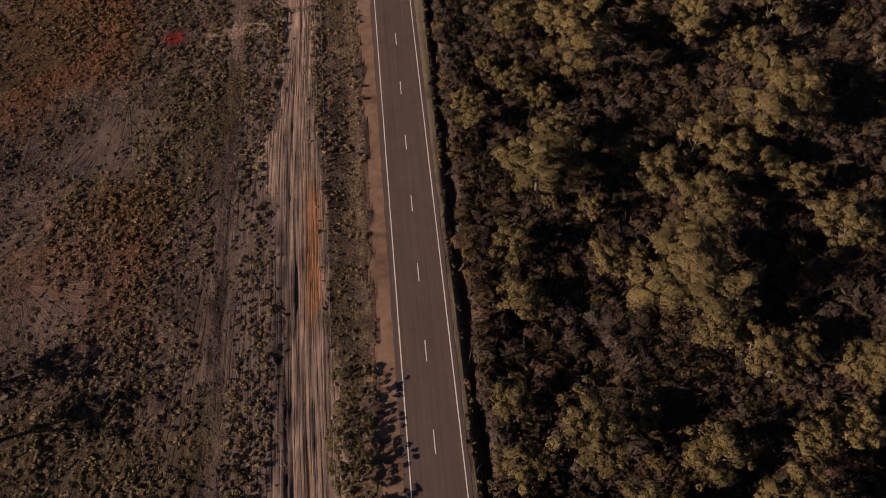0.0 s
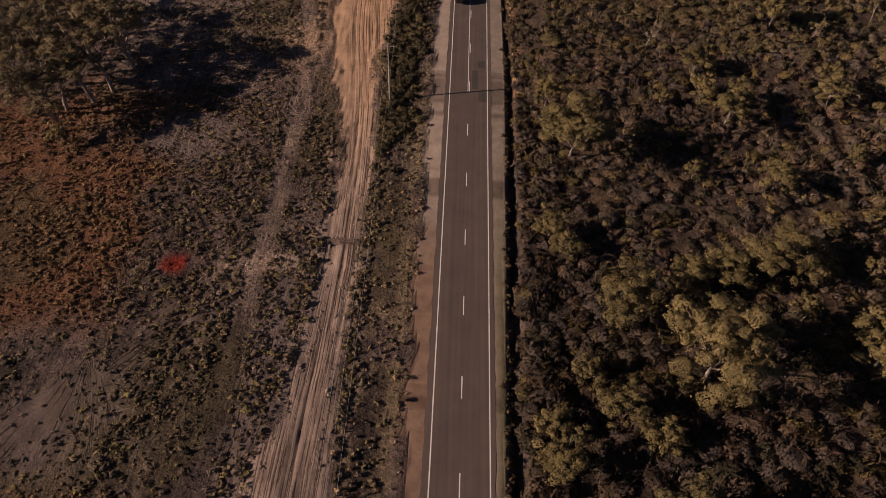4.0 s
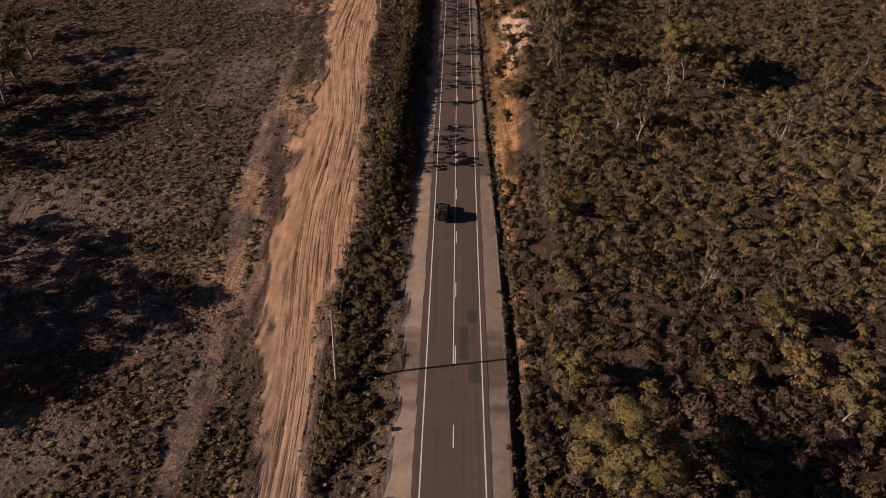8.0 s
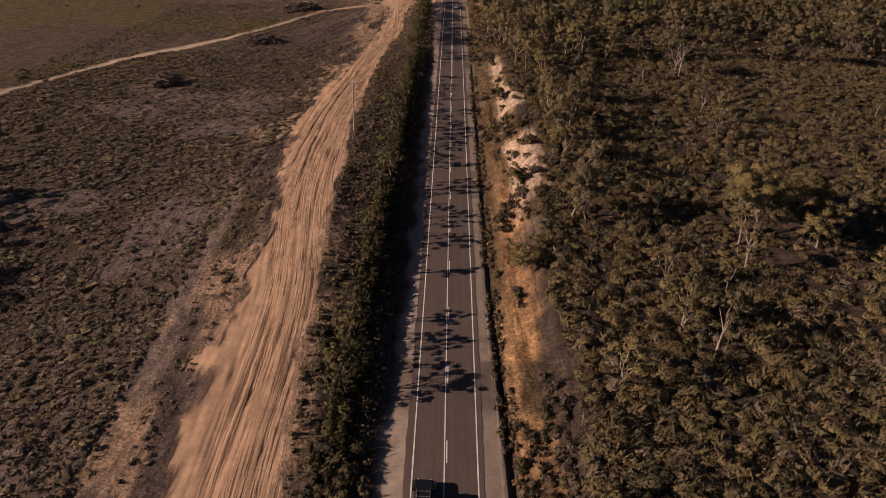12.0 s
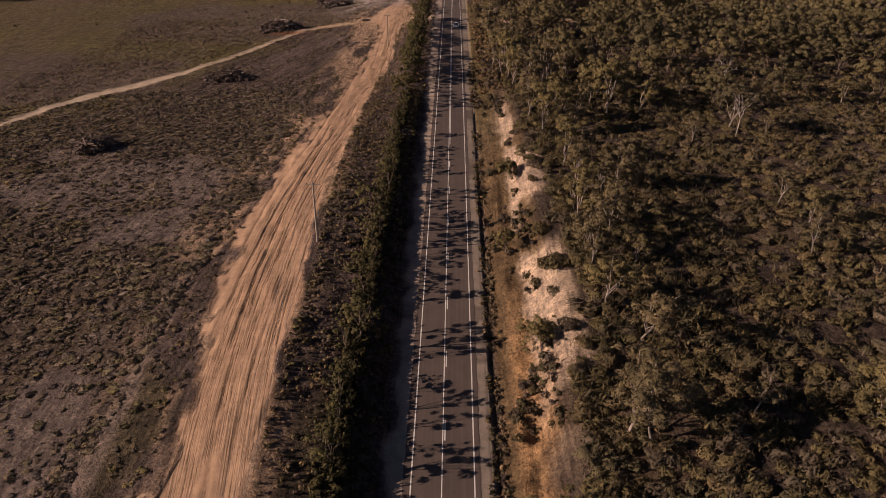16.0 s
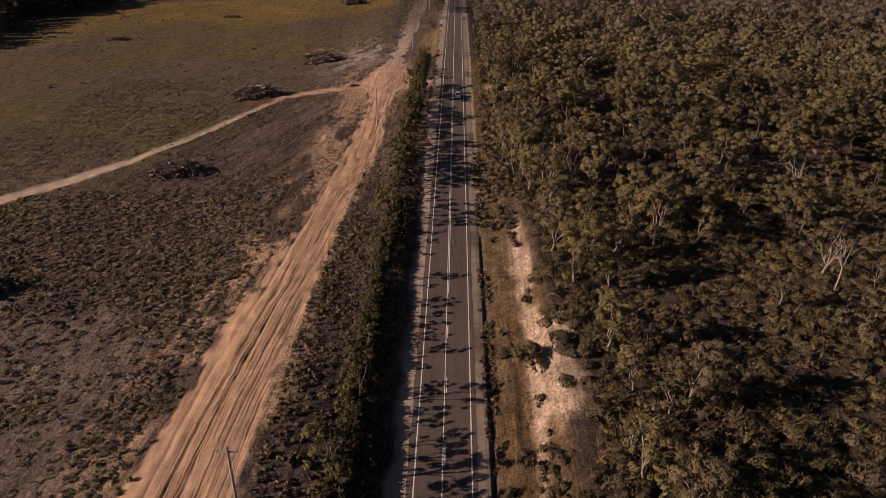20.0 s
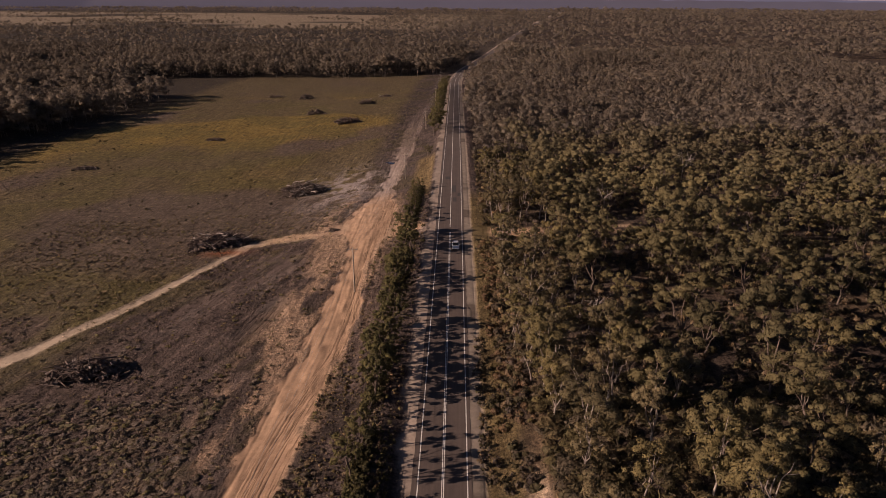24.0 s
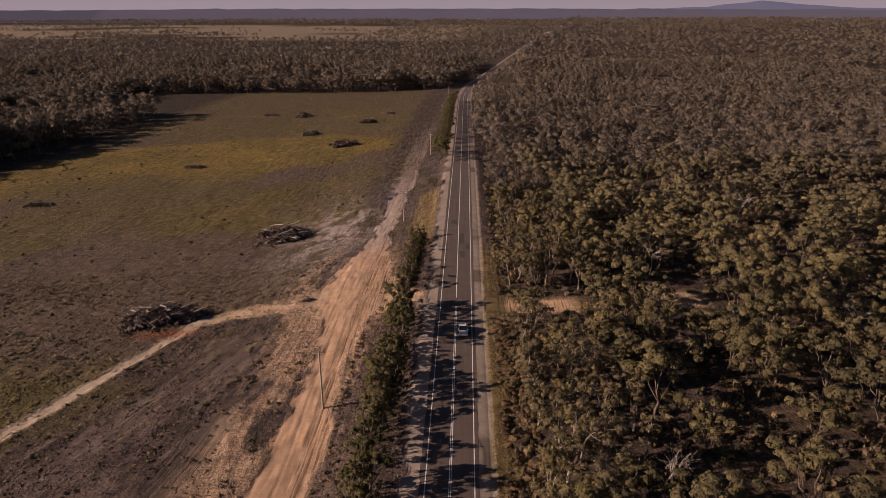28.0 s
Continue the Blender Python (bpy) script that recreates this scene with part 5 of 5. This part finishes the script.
# brown domes of heath between scraped patches
n = 17000
x, y = -37 - 75*rng.uniform(0, 1, n)**1.3, rng.uniform(118, 312, n)
side = np.abs(y - np.interp(-x, [-v for v in SIDE_X], SIDE_Y))
ok = (0.75*bare(x, y) < rng.uniform(0.05, 1, n)) & (side > 5.2) & (rng.uniform(0, 1, n) < 0.35 + 1.1*step(0.3, 0.55, value_noise(x*0.12, y*0.12, 70, 3)))
x, y = x[ok], y[ok]
n = len(x)
height = rng.uniform(0.18, 0.46, n)
heath("brown_heath", x, y, height, height*rng.uniform(1.6, 2.7, n), 3, tones(n, ((0.146, 0.115, 0.090), (0.130, 0.104, 0.086), (0.157, 0.122, 0.084), (0.135, 0.114, 0.066)), rng), rng, "domes of dark brown heath over cleared land", 0.7)
# cleared land: denser where the camera starts low over it
def cleared(name, n, x0, x1, y0, y1, lo, hi, blades, label):
    x, y = x1 + (x0 - x1)*rng.uniform(0, 1, n)**1.2, rng.uniform(y0, y1, n)
    thick = value_noise(x*0.06, y*0.06, 66, 4)*0.6 + value_noise(x*0.25, y*0.25, 67, 3)*0.4
    side = np.abs(y - np.interp(-x, [-v for v in SIDE_X], SIDE_Y))
    often = (0.45 + 0.9*step(0.40, 0.58, thick))*np.where((y > 290) & (x > -88), 0.5, 1.0)*(1 - 0.6*bare(x, y))
    ok = ~track_gap(x, y) & (rng.uniform(0, 1, n) < often) & (np.abs(x - curve(STRIP_Y, STRIP_X, y)) > 1.5) & (np.hypot((x + 39.8)/3.2, (y - 56.4)/2.2) > 1) & (side > np.where(x > -56, 4.0, 5.2))
    x, y, thick = x[ok], y[ok], thick[ok]
    n = len(x)
    rust = step(0.40, 0.54, value_noise(x*0.035, y*0.035, 31, 4))*(y < 112)*(x < -36)*step(-4, 18, y + 0.25*(x + 60))
    tone = tones(n, TUFT, rng)
    tone = tone + (np.asarray((0.18, 0.100, 0.045)) - tone)*(0.6*rust)[:, None]
    height = rng.uniform(lo, hi, n)*(0.45 + thick)
    heath(name, x, y, height, height*rng.uniform(0.9, 1.5, n), blades, tone, rng, label, 0.8)


cleared("cleared_tufts", 30000, -90, -13, -45, 125, 0.2, 0.5, 3, "low tufts of regrowth over cleared soil")
cleared("cleared_heath", 24000, -130, -18, 118, 430, 0.22, 0.55, 3, "dark brown heath regrowth over cleared land")


def clods(name, n, x0, x1, y0, y1, g, label):
    """Turned clods, bark and sticks: small uneven lumps on the soil."""
    x, y = g.uniform(x0, x1, n), g.uniform(y0, y1, n)
    ok = (value_noise(x*0.09, y*0.09, 68, 3) > 0.42) & ~((x > curve(TRACK_Y, TRACK_L, y) + 1) & (x < curve(TRACK_Y, TRACK_R, y) - 1))
    x, y = x[ok], y[ok]
    n = len(x)
    s, a, l = 0.06 + 0.2*g.uniform(0, 1, n)**1.6, g.uniform(0, 3.14, n), g.uniform(0.8, 2.6, n)
    ring = np.stack([(np.cos(a)[:, None]*np.cos(t)*l[:, None] - np.sin(a)[:, None]*np.sin(t)) for t in [np.array([0.3, 1.9, 3.4, 5.0])]], 0)[0]
    ring_y = np.sin(a)[:, None]*np.cos(np.array([0.3, 1.9, 3.4, 5.0]))*l[:, None] + np.cos(a)[:, None]*np.sin(np.array([0.3, 1.9, 3.4, 5.0]))
    z = ground_z(x, y)
    base = np.stack([x[:, None] + ring*s[:, None], y[:, None] + ring_y*s[:, None], z[:, None] - 0.06 + 0*ring], -1)
    top = np.stack([x + g.normal(size=n)*0.1*s, y + g.normal(size=n)*0.1*s, z + s*g.uniform(0.5, 1.1, n)], -1)[:, None]
    v = np.concatenate([base, top], 1).reshape(-1, 3)
    k = (np.arange(n)*5)[:, None]
    f = np.concatenate([k + [0, 1, 4], k + [1, 2, 4], k + [2, 3, 4], k + [3, 0, 4]])
    c, _, _ = soil_colour(x, y)
    c = c*g.uniform(0.5, 1.35, (n, 1))
    put(name, mesh_from(name, v, f, [CLOD], np.repeat(c, 5, 0)), None, label, "soil", kind="stuff")


clods("soil_clods", 30000, -85, -9, -45, 125, rng, "turned clods, bark and sticks on scraped soil")
clods("mulch_litter", 22000, -85, -26, 285, 400, rng, "mulch and broken sticks on cleared soil")
n = 6500
x, y = rng.uniform(-240, -25, n), 330 + 560*rng.uniform(0, 1, n)
ok = (y + 0.9*(x + 60) > 330) & (x < curve(TRACK_Y, TRACK_L, y) - 3)
x, y = x[ok], y[ok]
n = len(x)
height = rng.uniform(0.15, 0.4, n)
heath("field_grass", x, y, height, height*1.3, 5, tones(n, ((0.16, 0.13, 0.056), (0.19, 0.145, 0.058), (0.13, 0.11, 0.05)), rng), rng, "coarse olive and straw grass tussocks", 0.9)


n = 420
x, y = rng.uniform(-215, -30, n), rng.uniform(400, 640, n)
ok = (value_noise(x*0.03, y*0.03, 73, 3) > 0.45) & (x < curve(TRACK_Y, TRACK_L, y) - 4)
x, y = x[ok], y[ok]
height = rng.uniform(0.4, 1.0, len(x))
heath("field_shrubs", x, y, height, height*0.9, 8, tones(len(x), ((0.05, 0.042, 0.026), (0.066, 0.052, 0.03)), rng), rng, "small dark shrubs dotted over the field", 0.7)


# ---------------------------------------------------------------- brush heaps
def heap(x, y, long, wide, high, turn, logs, g, label):
    t = thing("brush_heap", pose(x, y, float(ground_z(x, y)) - 0.1, 0, 0, turn), label, "log pile", "brush heaps")
    for k in range(logs):
        u, w = g.uniform(-1, 1), g.uniform(-1, 1)
        top = high*max(0.1, 1 - u*u*0.7 - w*w*0.6)*g.uniform(0.2, 1.0)
        a = g.uniform(0, 6.283)
        l = g.uniform(0.6, 2.2)*min(1.6, long/5)
        c = np.array([u*long/2, w*wide/2, top])
        d = np.array([np.cos(a), np.sin(a), g.uniform(-0.35, 0.5)])*l
        r = g.uniform(0.05, 0.17)*min(1.4, long/7)
        v, f = limb(c - d, c + d, r, r*0.5, g, 5, 4, 0.06)
        put("log", mesh_from("log", v, f, [DEAD_WOOD if g.uniform() < (0.15 if "dark" in label else 0.6) else DARK_BARK]), t)
    tw = []
    for k in range(logs*5):
        u, w = g.uniform(-1, 1), g.uniform(-1, 1)
        c = np.array([u*long/2, w*wide/2, high*max(0.05, 1 - u*u*0.7 - w*w*0.6)*g.uniform(0.3, 1.05)])
        d = g.normal(size=3)*(0.7, 0.7, 0.4)*long/7
        tw.append(limb(c, c + d, 0.035*long/8 + 0.01, 0.012, g, 3, 3))
    v, f = join(tw)
    put("brushwood", mesh_from("brushwood", v, f, [DARK_BARK]), t, kind="stuff")
    u, w = g.uniform(-0.46, 0.46, 90), g.uniform(-0.46, 0.46, 90)
    c = np.stack([u*long, w*wide, g.uniform(0, 0.7, 90)*high*np.clip(1 - 3*u*u - 2.4*w*w, 0.1, 1)], -1)
    v, f, _ = sprays(c, np.full(90, 0.07*long + 0.1), 16, 0.03*long + 0.06, g)
    put("litter", mesh_from("litter", v, f, [DARK_BARK]), t, kind="stuff")
    return t


for x, y, l, w, h, a, k, what in (
        (-66, 395, 16, 7, 4.8, 18, 85, "large heap of bleached logs and branches on bare soil"), (-65.5, 322, 13, 5.5, 3.2, 12, 44, "dark heap of bulldozed branches in regrowth"),
        (-79, 267, 9, 6, 3.8, 40, 34, "small dark heap with an upended stump"), (-56, 463, 17, 12, 5.4, 10, 70, "grey heap of brush on scraped soil"), (-64, 622, 16, 8, 4.4, 30, 22, "dark heap of brush in the field"),
        (-143, 760, 12, 4, 2.0, 5, 14, "pale heap of logs in the field"), (-117, 752, 12, 8, 5, 80, 20, "tall heap of brush in the field"), (-92, 664, 11, 7, 4.5, 10, 18, "dark heap of brush in the field"),
        (-63, 706, 11, 6, 4, 20, 18, "dark heap of brush in the field"), (-53, 748, 8, 4, 2, 0, 12, "low heap of brush in the field"), (-130, 578, 9, 4, 1.6, 0, 12, "low dark heap of brush in grass"),
        (-166, 510, 10, 3, 1.5, 10, 14, "low dark heap of brush in grass"), (-112, 222, 6, 3, 1.5, 30, 14, "bleached fallen branches on cleared soil"), (-33.5, 400, 3.4, 1.2, 1.0, 5, 8, "small pile of soil-covered logs beside the path")):
    heap(x, y, l, w, h, a, k, rng, what)


# ---------------------------------------------------------------- power line
def power_pole(x, y, h, turn):
    z = float(ground_z(x, y))
    t = thing("power_pole", pose(x, y, z, 0, 0, turn), "weathered timber power pole with a short crossarm", "power pole", "power poles")
    v, f = tube([(0, 0, -0.6), (0, 0, h*0.5), (0, 0, h)], [0.17, 0.145, 0.115], 10)
    put("shaft", mesh_from("shaft", v, f, [POLE_WOOD], None, True), t)
    bm = bmesh.new()
    box(bm, (-1.05, -0.06, h - 0.55), (1.05, 0.06, h - 0.42), 0.01)
    arm = part("crossarm", bm, POLE_WOOD, t)
    for u in (-0.95, 0.0, 0.95):
        bm = bmesh.new()
        for k, (r, a) in enumerate(((0.05, 0), (0.075, 0.06), (0.045, 0.12), (0.06, 0.17))):
            bmesh.ops.create_cone(bm, cap_ends=True, segments=8, radius1=r, radius2=r*0.8, depth=0.07, matrix=Matrix.Translation((u, 0, h - 0.37 + a)))
        part("insulator", bm, CERAMIC, arm)
    return z


POLES = ((-11.5, -62, 10.5), (-12.6, 17, 10.5), (-13.6, 93.9, 11.4), (-20.2, 217.7, 10.2), (-21.2, 354.6, 10.7), (-17.8, 466, 10), (-14.6, 575, 10), (-13, 690, 10), (-12, 820, 10))
tops = []
for k, (x, y, h) in enumerate(POLES):
    if k == 1:
        tops.append(None)
        continue
    tops.append(power_pole(x, y, h, math.degrees(math.atan2(-(POLES[min(k + 1, 8)][0] - POLES[max(k - 1, 0)][0]), POLES[min(k + 1, 8)][1] - POLES[max(k - 1, 0)][1]))) + h - 0.15)
live = [k for k in range(len(POLES)) if tops[k] is not None]
for a, b in zip(live, live[1:]):
    for u in (-0.95, 0.0, 0.95):
        p0, p1 = np.array([POLES[a][0] + u, POLES[a][1], tops[a]]), np.array([POLES[b][0] + u, POLES[b][1], tops[b]])
        s = np.linspace(0, 1, 18)[:, None]
        p = p0 + (p1 - p0)*s
        p[:, 2] -= (4*s*(1 - s)).ravel()*1.6
        v, f = tube(p, np.full(18, 0.014), 4)
        put("power_line", mesh_from("power_line", v, f, [WIRE]), None, "thin sagging overhead power conductor", "cable", "overhead conductors")


# ---------------------------------------------------------------- vehicles
def profile_body(bm, outline, half, inset=0.12, bevel=0.06):
    """A car body pressed from a side outline (y, z), narrower towards the top."""
    top = max(z for _, z in outline)
    rows = []
    for sx in (-1, 1):
        rows.append([bm.verts.new((sx*(half - inset*max(0, (z - 0.9)/(top - 0.9)) if z > 0.9 else sx*half/sx), y, z)) for y, z in outline])
    bm.faces.new(rows[0])
    bm.faces.new(rows[1][::-1])
    n = len(outline)
    for k in range(n):
        bm.faces.new((rows[0][k], rows[1][k], rows[1][(k + 1) % n], rows[0][(k + 1) % n]))
    bmesh.ops.recalc_face_normals(bm, faces=bm.faces[:])
    bmesh.ops.bevel(bm, geom=bm.edges[:], offset=bevel, segments=2, affect="EDGES", profile=0.6)


def wheel(t, x, y, r, w):
    out = -1 if x < 0 else 1
    turn = Matrix.Translation((x, y, r)) @ Matrix.Rotation(radians(90), 4, "Y")
    bm = bmesh.new()
    bmesh.ops.create_cone(bm, cap_ends=True, segments=20, radius1=r, radius2=r, depth=w, matrix=turn)
    bmesh.ops.bevel(bm, geom=bm.edges[:], offset=0.03, segments=2, affect="EDGES")
    wh = part("wheel", bm, RUBBER, t, "black tyre")
    bm = bmesh.new()
    bmesh.ops.create_cone(bm, cap_ends=True, segments=12, radius1=r*0.62, radius2=r*0.55, depth=0.03, matrix=Matrix.Translation((out*(w/2 + 0.008), 0, 0)) @ turn)
    part("rim", bm, METAL, wh)


def four_wheel_drive(x, y):
    t = thing("four_wheel_drive", pose(x, y, float(road_z(np.array(y)))), "black boxy four-wheel drive in the traffic lane", "car")
    bm = bmesh.new()
    profile_body(bm, ((-2.1, 0.5), (-2.1, 1.05), (1.0, 1.08), (2.0, 1.0), (2.1, 0.9), (2.1, 0.5)), 0.86, 0.0, 0.05)
    body = part("body", bm, BLACK_PAINT, t)
    bm = bmesh.new()
    profile_body(bm, ((-2.08, 1.0), (-2.0, 1.84), (0.25, 1.86), (0.72, 1.06)), 0.84, 0.14, 0.05)
    cabin = part("cabin", bm, GLASS, t, "dark tinted windows")
    bm = bmesh.new()
    box(bm, (-0.70, -1.98, 1.84), (0.70, 0.26, 1.90), 0.03)
    part("roof", bm, BLACK_PAINT, t)
    for u in (-0.62, 0.62):
        bm = bmesh.new()
        box(bm, (u - 0.025, -1.7, 1.93), (u + 0.025, 0.1, 1.97), 0.01)
        part("roof_rail", bm, METAL, t)
        for v in (1.34, -1.36):
            bm = bmesh.new()
            box(bm, (u*1.6 - 0.16, v - 0.55, 0.72), (u*1.6 + 0.16, v + 0.55, 0.98), 0.08)
            part("wheel_arch", bm, RUBBER, t)
        bm = bmesh.new()
        box(bm, (u*1.66 - 0.12, 0.55, 1.12), (u*1.66 + 0.12, 0.68, 1.32), 0.03)
        part("side_mirror", bm, BLACK_PAINT, t)
        bm = bmesh.new()
        box(bm, (u*1.2 - 0.09, -2.13, 0.85), (u*1.2 + 0.09, -2.09, 1.1), 0.01)
        part("tail_lamp", bm, RED_LAMP, t)
        bm = bmesh.new()
        box(bm, (u - 0.1, 2.09, 0.78), (u + 0.1, 2.12, 0.96), 0.02)
        part("headlight", bm, CLEAR_LAMP, t)
    for v in (2.12, -2.14):
        bm = bmesh.new()
        box(bm, (-0.88, v - 0.1, 0.5), (0.88, v + 0.1, 0.7), 0.04)
        part("bumper", bm, RUBBER, t)
    for v in (-1.4, -0.8, -0.2):
        bm = bmesh.new()
        box(bm, (-0.64, v - 0.03, 1.92), (0.64, v + 0.03, 1.95), 0.01)
        part("roof_bar", bm, METAL, t)
    for u in (-0.78, 0.78):
        for v in (1.34, -1.36):
            wheel(t, u, v, 0.41, 0.26)
    bm = bmesh.new()
    bmesh.ops.create_cone(bm, cap_ends=True, segments=20, radius1=0.38, radius2=0.38, depth=0.24, matrix=Matrix.Translation((0.1, -2.26, 1.1)) @ Matrix.Rotation(radians(90), 4, "X"))
    part("spare_wheel", bm, RUBBER, t)


def hatchback(x, y):
    t = thing("hatchback", pose(x, y, float(road_z(np.array(y))), 0, 0, 180), "silver-white small car in the oncoming lane", "car")
    bm = bmesh.new()
    profile_body(bm, ((-2.0, 0.3), (-2.05, 0.85), (-1.7, 0.98), (1.0, 0.95), (1.95, 0.75), (2.05, 0.35)), 0.87, 0.0, 0.07)
    part("body", bm, WHITE_PAINT, t)
    bm = bmesh.new()
    profile_body(bm, ((-1.85, 0.92), (-1.35, 1.42), (0.1, 1.46), (1.05, 0.94)), 0.82, 0.2, 0.05)
    part("cabin", bm, GLASS, t, "dark windows")
    bm = bmesh.new()
    box(bm, (-0.58, -1.3, 1.43), (0.58, 0.05, 1.49), 0.03)
    part("roof", bm, WHITE_PAINT, t)
    for u in (-0.64, 0.64):
        bm = bmesh.new()
        box(bm, (u - 0.16, 1.85, 0.6), (u + 0.16, 2.0, 0.74), 0.03)
        part("headlight", bm, CLEAR_LAMP, t)
        bm = bmesh.new()
        box(bm, (u - 0.14, -2.05, 0.7), (u + 0.14, -1.96, 0.86), 0.02)
        part("tail_lamp", bm, RED_LAMP, t)
        bm = bmesh.new()
        box(bm, (u*1.45 - 0.09, 0.62, 0.92), (u*1.45 + 0.09, 0.74, 1.06), 0.03)
        part("side_mirror", bm, WHITE_PAINT, t)
    for u in (-0.76, 0.76):
        for v in (1.25, -1.25):
            wheel(t, u, v, 0.31, 0.2)


four_wheel_drive(-2.05, 128.0)
hatchback(1.6, 379.0)

# puddle on the scraped ground
a = np.linspace(0, 2*np.pi, 28, endpoint=False)
r = 1 + 0.3*np.sin(3*a) + 0.15*np.sin(7*a + 1)
px, py = -26 + 2.4*r*np.cos(a), 501 + 1.6*r*np.sin(a)
pz = float(ground_z(-26.0, 501.0)) + 0.08
v = np.concatenate([[(-26, 501, pz)], np.stack([px, py, 0*px + pz], -1)])
k = np.arange(28)
put("puddle", mesh_from("puddle", v, np.stack([0*k, 1 + k, 1 + (k + 1) % 28], -1), [WATER]), None, "shallow puddle on scraped soil", "puddle", kind="structure")
